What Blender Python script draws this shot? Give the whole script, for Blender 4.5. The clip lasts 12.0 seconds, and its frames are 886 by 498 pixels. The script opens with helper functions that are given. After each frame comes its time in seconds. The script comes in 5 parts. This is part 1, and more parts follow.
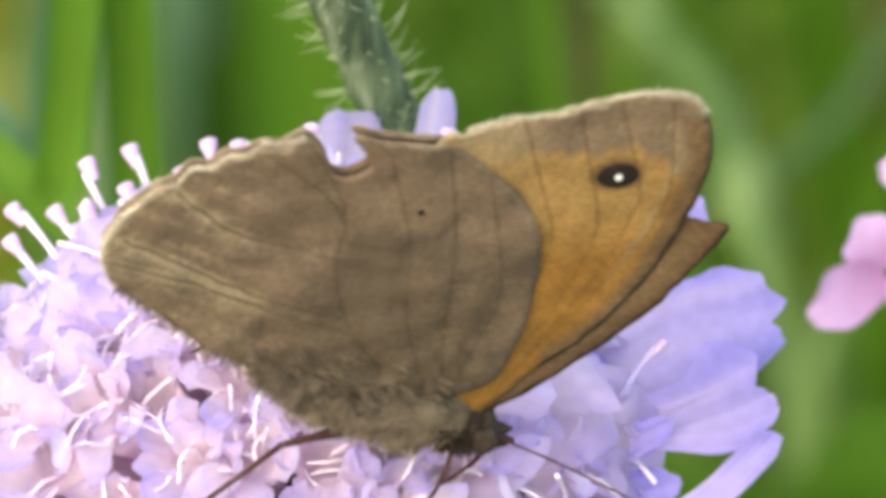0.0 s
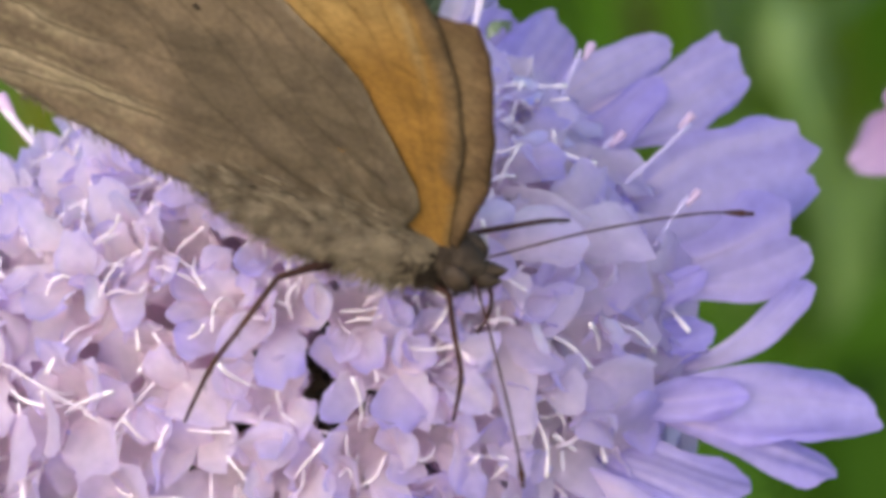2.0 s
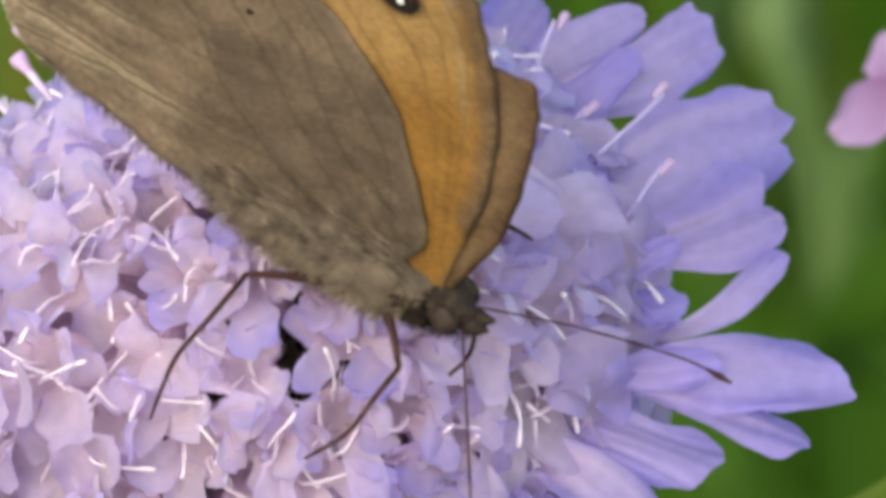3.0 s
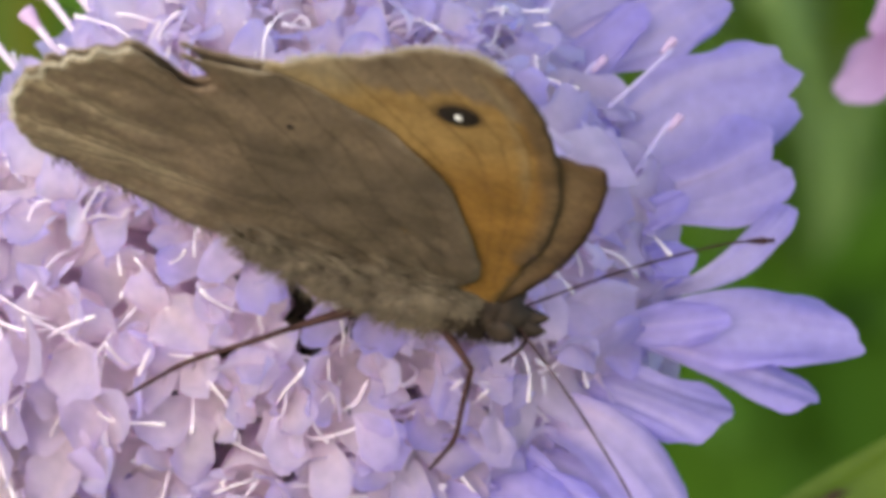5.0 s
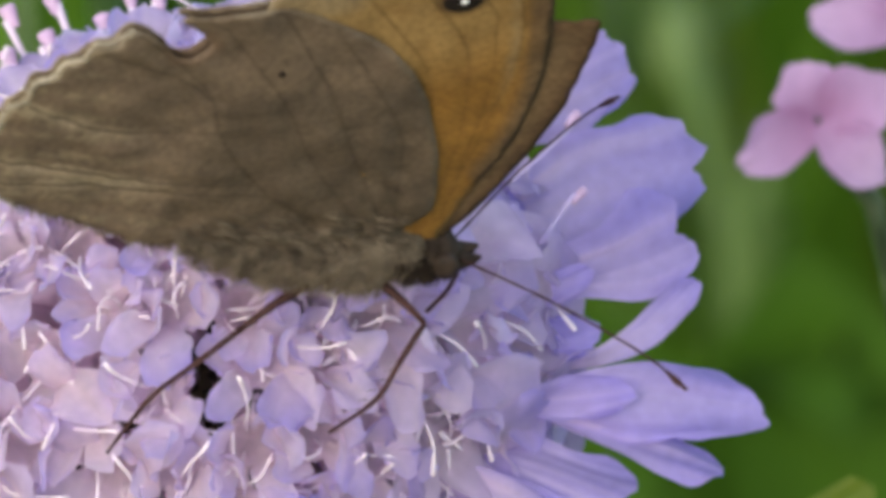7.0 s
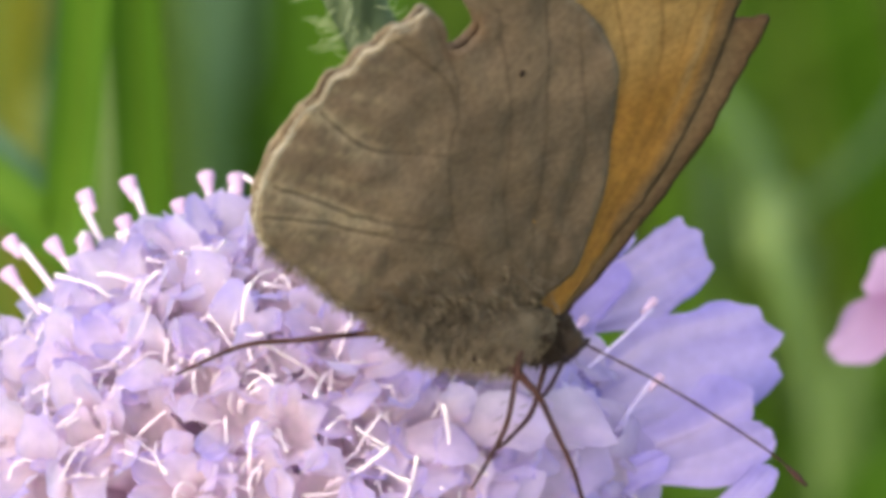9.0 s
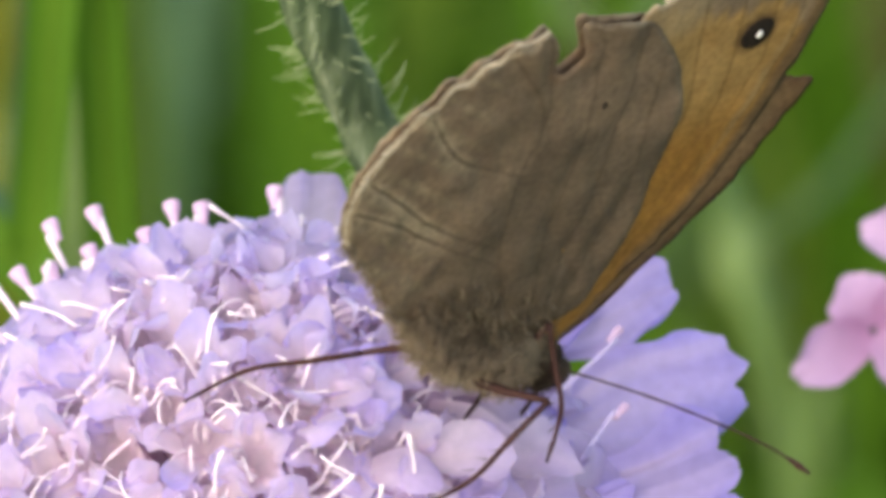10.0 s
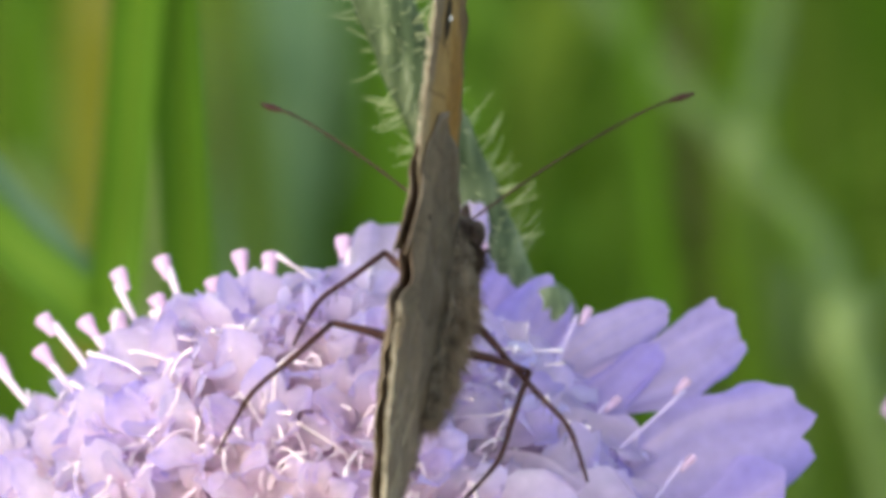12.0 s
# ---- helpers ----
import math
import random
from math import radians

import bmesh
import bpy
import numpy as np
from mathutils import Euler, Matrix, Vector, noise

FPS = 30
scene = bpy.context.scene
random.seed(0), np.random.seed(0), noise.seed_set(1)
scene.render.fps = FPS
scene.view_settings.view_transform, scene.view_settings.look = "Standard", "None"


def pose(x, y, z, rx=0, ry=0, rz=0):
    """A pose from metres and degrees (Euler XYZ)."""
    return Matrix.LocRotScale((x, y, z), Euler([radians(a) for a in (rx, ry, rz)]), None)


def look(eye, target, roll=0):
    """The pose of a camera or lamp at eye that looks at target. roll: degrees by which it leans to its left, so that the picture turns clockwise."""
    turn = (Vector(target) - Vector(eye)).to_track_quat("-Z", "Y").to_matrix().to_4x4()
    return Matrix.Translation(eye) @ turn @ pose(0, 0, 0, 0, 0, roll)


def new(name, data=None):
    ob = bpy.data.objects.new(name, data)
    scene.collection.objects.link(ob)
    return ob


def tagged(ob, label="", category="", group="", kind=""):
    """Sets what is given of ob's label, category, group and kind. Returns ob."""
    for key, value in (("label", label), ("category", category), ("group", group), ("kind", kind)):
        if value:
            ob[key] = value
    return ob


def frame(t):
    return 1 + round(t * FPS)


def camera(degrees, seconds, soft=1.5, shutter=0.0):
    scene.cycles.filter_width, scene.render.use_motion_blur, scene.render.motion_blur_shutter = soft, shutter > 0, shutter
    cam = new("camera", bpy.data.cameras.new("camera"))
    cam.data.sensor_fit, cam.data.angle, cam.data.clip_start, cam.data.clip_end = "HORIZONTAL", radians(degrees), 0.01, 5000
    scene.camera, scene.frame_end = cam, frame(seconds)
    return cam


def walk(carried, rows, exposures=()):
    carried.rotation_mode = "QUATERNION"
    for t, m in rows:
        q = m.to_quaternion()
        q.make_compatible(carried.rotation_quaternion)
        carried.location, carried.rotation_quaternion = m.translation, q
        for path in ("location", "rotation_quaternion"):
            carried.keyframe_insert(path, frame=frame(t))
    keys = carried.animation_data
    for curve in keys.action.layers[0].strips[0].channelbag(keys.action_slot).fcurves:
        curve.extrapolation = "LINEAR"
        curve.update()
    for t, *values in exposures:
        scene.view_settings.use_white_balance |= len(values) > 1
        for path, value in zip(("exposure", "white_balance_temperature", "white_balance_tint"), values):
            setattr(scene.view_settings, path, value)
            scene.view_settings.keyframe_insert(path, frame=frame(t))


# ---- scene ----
cam = camera(1.9513, 12.0, soft=4.8)
cam.data.dof.use_dof = True
cam.data.dof.focus_distance = 1.2
cam.data.dof.aperture_fstop = 94.0
walk(cam, [
    (0, look((0.00000, -1.08757, 1.00714), (0.00667, 0.00543, 0.51164))),
    (0.2, look((0.00000, -1.08757, 1.00714), (0.00680, 0.00533, 0.51143))),
    (0.3, look((0.00000, -1.08757, 1.00714), (0.00607, 0.00488, 0.51046))),
    (0.5, look((0.00000, -1.08757, 1.00714), (0.00532, 0.00460, 0.50987))),
    (0.6, look((0.00000, -1.08757, 1.00714), (0.00550, 0.00433, 0.50928))),
    (0.8, look((0.00000, -1.08757, 1.00714), (0.00563, 0.00391, 0.50838))),
    (1, look((0.00000, -1.08757, 1.00714), (0.00459, 0.00358, 0.50768))),
    (1.2, look((0.00015, -1.08757, 1.00714), (0.00524, 0.00355, 0.50761))),
    (1.5, look((0.00060, -1.08757, 1.00714), (0.00487, 0.00314, 0.50673))),
    (1.8, look((0.00180, -1.08757, 1.00714), (0.00503, 0.00265, 0.50569))),
    (2, look((0.00240, -1.08757, 1.00714), (0.00511, 0.00248, 0.50531))),
    (2.2, look((0.00270, -1.08757, 1.00714), (0.00586, 0.00230, 0.50494))),
    (2.5, look((0.00330, -1.08757, 1.00714), (0.00714, 0.00230, 0.50494))),
    (2.8, look((0.00420, -1.08757, 1.00714), (0.00693, 0.00198, 0.50425))),
    (3, look((0.00495, -1.08757, 1.00714), (0.00636, 0.00189, 0.50406))),
    (3.2, look((0.00480, -1.08757, 1.00714), (0.00678, 0.00171, 0.50366))),
    (4.8, look((0.00390, -1.08757, 1.00714), (0.00532, 0.00119, 0.50255))),
    (5, look((0.00360, -1.08757, 1.00714), (0.00594, 0.00101, 0.50217))),
    (5.2, look((0.00360, -1.08757, 1.00714), (0.00597, 0.00065, 0.50139))),
    (5.5, look((0.00360, -1.08757, 1.00714), (0.00524, 0.00002, 0.50005))),
    (5.7, look((0.00360, -1.08757, 1.00714), (0.00485, -0.00034, 0.49927))),
    (6, look((0.00360, -1.08757, 1.00714), (0.00451, -0.00052, 0.49889))),
    (6.2, look((0.00360, -1.08757, 1.00714), (0.00328, -0.00064, 0.49863))),
    (6.5, look((0.00360, -1.08757, 1.00714), (0.00722, 0.00148, 0.50316))),
    (6.8, look((0.00360, -1.08757, 1.00714), (0.01035, 0.00203, 0.50435))),
    (7, look((0.00360, -1.08757, 1.00714), (0.01037, 0.00245, 0.50524))),
    (7.2, look((0.00375, -1.08757, 1.00714), (0.01079, 0.00388, 0.50831))),
    (7.5, look((0.00390, -1.08757, 1.00714), (0.00764, 0.00427, 0.50916))),
    (7.7, look((0.00420, -1.08757, 1.00714), (0.00652, 0.00460, 0.50987))),
    (9.3, look((0.00750, -1.08757, 1.00714), (0.00706, 0.00639, 0.51370))),
    (9.5, look((0.00750, -1.08757, 1.00714), (0.00808, 0.00663, 0.51422))),
    (9.8, look((0.00765, -1.08757, 1.00714), (0.00920, 0.00683, 0.51464))),
    (10, look((0.00780, -1.08757, 1.00714), (0.00850, 0.00664, 0.51424))),
    (10.2, look((0.00795, -1.08757, 1.00714), (0.00870, 0.00684, 0.51467))),
    (10.5, look((0.00810, -1.08757, 1.00714), (0.00761, 0.00589, 0.51264))),
    (10.8, look((0.00810, -1.08757, 1.00714), (0.00665, 0.00600, 0.51287))),
    (11, look((0.00810, -1.08757, 1.00714), (0.00727, 0.00580, 0.51245))),
    (11.2, look((0.00870, -1.08757, 1.00714), (0.00829, 0.00606, 0.51299))),
    (11.5, look((0.00975, -1.08820, 1.00578), (0.01011, 0.00663, 0.51422))),
    (11.8, look((0.01350, -1.08909, 1.00388), (0.01095, 0.00713, 0.51528))),
    (12, look((0.01650, -1.08979, 1.00238), (0.00547, 0.00760, 0.51630))),
], exposures=[(0.0, 1.74, 7750, 10), (1.0, 1.44, 7550, 10), (2.5, 1.1, 7340, 10), (5.5, 1.09, 7340, 10), (6.5, 0.95, 7250, 10), (7.0, 0.93, 7300, 10), (7.5, 1.27, 7650, 10), (9.5, 1.42, 7900, 10), (12.0, 1.42, 7850, 10)])

# ---- light ----
world = bpy.data.worlds.new("sky")
scene.world = world
world.use_nodes = True
wn = world.node_tree
sky = wn.nodes.new("ShaderNodeTexSky")
sky.sky_type = 'NISHITA'
sky.sun_disc = False
sky.sun_elevation = radians(31.0)
sky.sun_rotation = radians(-148.0)
wn.links.new(sky.outputs[0], wn.nodes["Background"].inputs[0])
wn.nodes["Background"].inputs[1].default_value = 0.15
sun = new("sun", bpy.data.lights.new("sun", 'SUN'))
sun.data.energy = 1.5
sun.data.angle = radians(100)
sun.data.color = (1.0, 0.95, 0.88)
sun.matrix_basis = look((-0.76, -1.21, 0.86), (0, 0, 0))

MM = 0.00086


# ---- materials ----
def material(name, rough=0.6, spec=0.3):
    m = bpy.data.materials.new(name)
    m.use_nodes = True
    b = m.node_tree.nodes["Principled BSDF"]
    b.inputs["Roughness"].default_value = rough
    b.inputs["Specular IOR Level"].default_value = spec
    return m, m.node_tree.nodes, m.node_tree.links, b


def noise_node(n, l, scale, detail=4.0, coord="Object"):
    t = n.new("ShaderNodeTexCoord")
    x = n.new("ShaderNodeTexNoise")
    x.inputs["Scale"].default_value = scale
    x.inputs["Detail"].default_value = detail
    l.new(t.outputs[coord], x.inputs["Vector"])
    return x


def ramp(n, l, source, stops):
    r = n.new("ShaderNodeValToRGB")
    while len(r.color_ramp.elements) < len(stops):
        r.color_ramp.elements.new(0.5)
    for e, (p, c) in zip(r.color_ramp.elements, stops):
        e.position, e.color = p, (*c, 1)
    l.new(source, r.inputs[0])
    return r


def mix(n, l, a, b, f, mode='MIX'):
    x = n.new("ShaderNodeMix")
    x.data_type, x.blend_type = 'RGBA', mode
    for s, v in (("A_Color", a), ("B_Color", b), ("Factor_Float", f)):
        i = next(k for k in x.inputs if k.identifier == s)
        if hasattr(v, "is_linked"):
            l.new(v, i)
        else:
            i.default_value = v if s == "Factor_Float" else (*v, 1)
    return next(o for o in x.outputs if o.identifier == "Result_Color")


def bump(n, l, b, source, strength, dist):
    x = n.new("ShaderNodeBump")
    x.inputs["Strength"].default_value = strength
    x.inputs["Distance"].default_value = dist
    l.new(source, x.inputs["Height"])
    l.new(x.outputs[0], b.inputs["Normal"])


def leafy(name, stops, scale, translucent=0.35, rough=0.5, attr="", grain=900.0, spec=0.3, dist=0.0001, strength=0.4):
    """A thin living sheet: colour from a ramp over the attribute 'tone' and a little noise, light passing through it."""
    m, n, l, b = material(name, rough, spec)
    a = n.new("ShaderNodeAttribute")
    a.attribute_name = "tone"
    big = noise_node(n, l, scale)
    info = n.new("ShaderNodeObjectInfo")
    geo = n.new("ShaderNodeNewGeometry")
    add = n.new("ShaderNodeMath")
    add.operation = 'MULTIPLY_ADD'
    l.new(big.outputs["Fac"], add.inputs[0])
    add.inputs[1].default_value = 0.5
    l.new(a.outputs["Fac"], add.inputs[2])
    add2 = n.new("ShaderNodeMath")
    add2.operation = 'MULTIPLY_ADD'
    l.new((info.outputs["Random"] if attr != "island" else geo.outputs["Random Per Island"]), add2.inputs[0])
    add2.inputs[1].default_value = 0.3
    l.new(add.outputs[0], add2.inputs[2])
    sub = n.new("ShaderNodeMath")
    sub.operation = 'SUBTRACT'
    l.new(add2.outputs[0], sub.inputs[0])
    sub.inputs[1].default_value = 0.4
    r = ramp(n, l, sub.outputs[0], stops)
    fine = noise_node(n, l, grain, 3.0)
    speck = ramp(n, l, fine.outputs["Fac"], [(0.3, (0.86, 0.86, 0.88)), (0.7, (1, 1, 1))])
    c = mix(n, l, r.outputs[0], speck.outputs[0], 1.0, 'MULTIPLY')
    l.new(c, b.inputs["Base Color"])
    bump(n, l, b, fine.outputs["Fac"], strength, dist)
    tr = n.new("ShaderNodeBsdfTranslucent")
    l.new(c, tr.inputs["Color"])
    ms = n.new("ShaderNodeMixShader")
    ms.inputs[0].default_value = translucent
    l.new(b.outputs[0], ms.inputs[1])
    l.new(tr.outputs[0], ms.inputs[2])
    l.new(ms.outputs[0], n["Material Output"].inputs[0])
    return m


def plain(name, dark, light, scale, rough=0.6, spec=0.3, strength=0.3, dist=0.0001):
    m, n, l, b = material(name, rough, spec)
    x = noise_node(n, l, scale)
    r = ramp(n, l, x.outputs["Fac"], [(0.3, dark), (0.7, light)])
    l.new(r.outputs[0], b.inputs["Base Color"])
    bump(n, l, b, x.outputs["Fac"], strength, dist)
    return m


M_petal = leafy("petal", [(0.0, (0.89, 0.755, 0.84)), (0.32, (0.85, 0.745, 0.92)), (0.64, (0.74, 0.645, 0.93)), (1.0, (0.56, 0.495, 0.92))], 160.0, 0.72, 0.5, grain=1500.0)
M_ray = leafy("ray_petal", [(0.0, (0.76, 0.60, 0.76)), (0.4, (0.57, 0.475, 0.82)), (1.0, (0.39, 0.335, 0.79))], 120.0, 0.55, 0.5, grain=1400.0)
M_pink = leafy("pink_petal", [(0.0, (0.48, 0.22, 0.42)), (0.5, (0.60, 0.36, 0.61)), (1.0, (0.66, 0.45, 0.69))], 90.0, 0.35, 0.6)
M_filament = plain("filament", (0.70, 0.59, 0.71), (0.87, 0.80, 0.86), 700.0, 0.45)
M_pin = plain("pin_style", (0.58, 0.47, 0.62), (0.78, 0.68, 0.78), 700.0, 0.5)
M_style = plain("style", (0.50, 0.42, 0.70), (0.66, 0.57, 0.80), 700.0, 0.5)
M_anther = plain("anther", (0.44, 0.29, 0.46), (0.60, 0.44, 0.62), 900.0, 0.7)
# near-black: the shade deep between the florets is put into this colour
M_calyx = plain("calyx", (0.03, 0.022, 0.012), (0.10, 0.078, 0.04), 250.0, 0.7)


def stem_material():
    m, n, l, b = material("stem", 0.6, 0.25)
    t = n.new("ShaderNodeTexCoord")
    mp = n.new("ShaderNodeMapping")
    mp.inputs["Scale"].default_value = (1.0, 0.5, 0.16)
    l.new(t.outputs["Object"], mp.inputs["Vector"])
    x = n.new("ShaderNodeTexNoise")
    x.inputs["Scale"].default_value = 1500.0
    x.inputs["Detail"].default_value = 3.0
    l.new(mp.outputs[0], x.inputs["Vector"])
    big = noise_node(n, l, 120.0)
    r = ramp(n, l, x.outputs["Fac"], [(0.36, (0.045, 0.075, 0.036)), (0.54, (0.105, 0.15, 0.078)), (0.66, (0.20, 0.25, 0.15)), (0.74, (0.46, 0.50, 0.38))])
    s2 = ramp(n, l, big.outputs["Fac"], [(0.3, (0.7, 0.75, 0.7)), (0.7, (1, 1, 1))])
    l.new(mix(n, l, r.outputs[0], s2.outputs[0], 1.0, 'MULTIPLY'), b.inputs["Base Color"])
    bump(n, l, b, x.outputs["Fac"], 0.6, 0.0002)
    return m


M_stem = stem_material()
M_bract = plain("bract", (0.13, 0.07, 0.055), (0.19, 0.15, 0.075), 400.0, 0.6)
M_brown = plain("withered", (0.035, 0.018, 0.012), (0.14, 0.075, 0.04), 500.0, 0.8)
M_leafgreen = leafy("leaf", [(0.0, (0.07, 0.14, 0.012)), (0.6, (0.15, 0.23, 0.02)), (1.0, (0.30, 0.32, 0.06))], 80.0, 0.4, 0.5)
M_hair = plain("stem_hair", (0.24, 0.31, 0.15), (0.44, 0.52, 0.30), 300.0, 0.5)
M_grass = leafy("grass", [(0.0, (0.031, 0.085, 0.007)), (0.45, (0.062, 0.158, 0.012)), (0.8, (0.115, 0.24, 0.022)), (1.0, (0.20, 0.31, 0.045))], 6.0, 0.3, 0.6, attr="island", grain=120.0, spec=0.15)
M_pale = leafy("pale_stalk", [(0.0, (0.07, 0.14, 0.03)), (0.5, (0.12, 0.21, 0.055)), (1.0, (0.22, 0.30, 0.13))], 30.0, 0.25, 0.55)
M_teal = leafy("bluish_grass", [(0.0, (0.03, 0.085, 0.04)), (0.5, (0.065, 0.165, 0.08)), (1.0, (0.13, 0.26, 0.13))], 6.0, 0.3, 0.5, grain=120.0)
M_olive = leafy("yellowing_grass", [(0.0, (0.07, 0.085, 0.008)), (0.5, (0.14, 0.16, 0.014)), (1.0, (0.24, 0.26, 0.035))], 6.0, 0.3, 0.5, grain=120.0)
M_straw = leafy("dry_grass", [(0.0, (0.05, 0.055, 0.014)), (0.5, (0.10, 0.10, 0.026)), (1.0, (0.18, 0.16, 0.055))], 6.0, 0.3, 0.6, grain=120.0)
M_soil = plain("soil", (0.02, 0.03, 0.01), (0.05, 0.075, 0.02), 25.0, 0.9, 0.1, 0.8, 0.01)
M_body = plain("body_fur", (0.07, 0.054, 0.038), (0.15, 0.12, 0.085), 900.0, 0.9, 0.1, 0.8, 0.0002)
M_fur = plain("fur", (0.085, 0.065, 0.047), (0.30, 0.24, 0.175), 1100.0, 0.7, 0.2)
M_fringe = plain("fringe", (0.42, 0.37, 0.28), (0.70, 0.63, 0.50), 500.0, 0.8, 0.1)
M_head = plain("head", (0.018, 0.012, 0.009), (0.055, 0.038, 0.026), 1200.0, 0.8, 0.2, 0.8, 0.0002)
M_leg = plain("leg", (0.026, 0.011, 0.010), (0.062, 0.028, 0.024), 600.0, 0.65, 0.15)
M_eye = plain("eye", (0.022, 0.016, 0.012), (0.065, 0.045, 0.034), 2000.0, 0.55, 0.12)
M_black = plain("eyespot_black", (0.012, 0.009, 0.008), (0.03, 0.022, 0.018), 2500.0, 0.8, 0.1)
M_white = plain("eyespot_white", (0.85, 0.85, 0.85), (0.92, 0.92, 0.92), 900.0, 0.6)


def wing_material():
    m, n, l, b = material("wing_scales", 0.75, 0.15)
    a = n.new("ShaderNodeAttribute")
    a.attribute_name = "paint"
    fine = noise_node(n, l, 3000.0, 3.0)
    mid = noise_node(n, l, 420.0, 4.0)
    s1 = ramp(n, l, fine.outputs["Fac"], [(0.32, (0.80, 0.80, 0.80)), (0.68, (1.14, 1.14, 1.14))])
    s2 = ramp(n, l, mid.outputs["Fac"], [(0.3, (0.80, 0.80, 0.82)), (0.7, (1.14, 1.13, 1.10))])
    c = mix(n, l, a.outputs["Color"], s1.outputs[0], 1.0, 'MULTIPLY')
    c = mix(n, l, c, s2.outputs[0], 1.0, 'MULTIPLY')
    l.new(c, b.inputs["Base Color"])
    bump(n, l, b, mid.outputs["Fac"], 0.5, 0.0003)
    tr = n.new("ShaderNodeBsdfTranslucent")
    l.new(c, tr.inputs["Color"])
    ms = n.new("ShaderNodeMixShader")
    ms.inputs[0].default_value = 0.2
    l.new(b.outputs[0], ms.inputs[1])
    l.new(tr.outputs[0], ms.inputs[2])
    l.new(ms.outputs[0], n["Material Output"].inputs[0])
    return m


M_wing = wing_material()


# ---- building helpers ----
def mesh_of(name, verts, faces, mat, tone=None, paint=None, smooth=True):
    me = bpy.data.meshes.new(name)
    me.from_pydata([tuple(v) for v in verts], [], [tuple(f) for f in faces])
    if tone is not None:
        at = me.attributes.new("tone", 'FLOAT', 'POINT')
        at.data.foreach_set("value", np.array(tone, dtype=np.float32))
    if paint is not None:
        at = me.attributes.new("paint", 'FLOAT_COLOR', 'POINT')
        at.data.foreach_set("color", np.array(paint, dtype=np.float32).ravel())
    me.materials.append(mat)
    if smooth:
        me.polygons.foreach_set("use_smooth", [True] * len(me.polygons))
    me.update()
    return me


def child(name, me, parent, m=None, label=""):
    ob = new(name, me)
    ob.parent = parent
    if m is not None:
        ob.matrix_basis = m
    if label:
        tagged(ob, label)
    return ob


class Soup:
    """Vertices, faces and tones gathered into one mesh."""

    def __init__(self):
        self.v, self.f, self.t = [], [], []

    def add(self, verts, faces, tone):
        k = len(self.v)
        self.v += [Vector(x) for x in verts]
        self.f += [[i + k for i in f] for f in faces]
        self.t += list(tone) if hasattr(tone, "__len__") else [tone] * len(verts)

    def grid(self, rows, tone, closed=False):
        k, w = len(self.v), len(rows[0])
        for r, tt in zip(rows, tone):
            self.v += [Vector(x) for x in r]
            self.t += list(tt) if hasattr(tt, "__len__") else [tt] * w
        for i in range(len(rows) - 1):
            for j in range(w if closed else w - 1):
                a, b = k + i * w + j, k + i * w + (j + 1) % w
                self.f.append([a, b, b + w, a + w])

    def tube(self, pts, radii, sides=6, tone=0.0):
        pts = [Vector(p) for p in pts]
        rows = []
        up = Vector((0.31, 0.52, 0.79))
        for i, p in enumerate(pts):
            d = (pts[min(i + 1, len(pts) - 1)] - pts[max(i - 1, 0)]).normalized()
            s = d.cross(up)
            if s.length < 1e-6:
                s = d.cross(Vector((1, 0, 0)))
            s.normalize()
            up = s.cross(d)
            r = radii[i] if hasattr(radii, "__len__") else radii
            rows.append([p + (s * math.cos(a) + up * math.sin(a)) * r for a in (2 * math.pi * q / sides for q in range(sides))])
        self.grid(rows, [tone] * len(rows), closed=True)
        k = len(self.v)
        self.f.append(list(range(k - sides, k)))
        self.f.append(list(range(k - sides * len(pts), k - sides * len(pts) + sides))[::-1])

    def mesh(self, name, mat, toned=True):
        return mesh_of(name, self.v, self.f, mat, self.t if toned else None)


def smoothstep(a, b, x):
    u = min(1.0, max(0.0, (x - a) / (b - a)))
    return u * u * (3 - 2 * u)


def spline(pts, n):
    """n+1 points on a Catmull-Rom curve through pts."""
    P = [Vector(p) for p in pts]
    P = [P[0] * 2 - P[1]] + P + [P[-1] * 2 - P[-2]]
    out = []
    for q in range(n + 1):
        u = q / n * (len(P) - 3)
        i = min(int(u), len(P) - 4)
        u -= i
        a, b, c, d = P[i:i + 4]
        out.append(0.5 * (2 * b + (c - a) * u + (2 * a - 5 * b + 4 * c - d) * u * u + (3 * b - a - 3 * c + d) * u ** 3))
    return out


# ---- the meadow ----
def ground():
    s = Soup()
    n = 60
    def span(q):
        return math.copysign(abs(q) ** 3, q) * 60.0
    rows = []
    for i in range(n + 1):
        y = span(2 * i / n - 1)
        rows.append([(span(2 * j / n - 1), y, 0.012 * noise.noise((span(2 * j / n - 1) * 3, y * 3, 0))) for j in range(n + 1)])
    s.grid(rows, [0] * (n + 1))
    return tagged(new("ground", s.mesh("ground", M_soil)), "dark green mossy meadow soil under the grass", "ground", kind="structure")


def blade(s, x, y, h, w, lean, turn, tone, n=5):
    d = Vector((math.cos(turn), math.sin(turn), 0))
    side = Vector((-d.y, d.x, 0))
    rows, tt = [], []
    for i in range(n + 1):
        u = i / n
        p = Vector((x, y, 0)) + d * (lean * h * u * u) + Vector((0, 0, h * (u - 0.18 * lean * u * u)))
        ww = w * (1 - u) ** 0.55 * (0.65 + 0.7 * u * (1 - u) * 2) + 0.0002
        rows.append([p - side * ww, p + d * ww * 0.25, p + side * ww])
        tt.append(tone + 0.15 * u)
    s.grid(rows, tt)


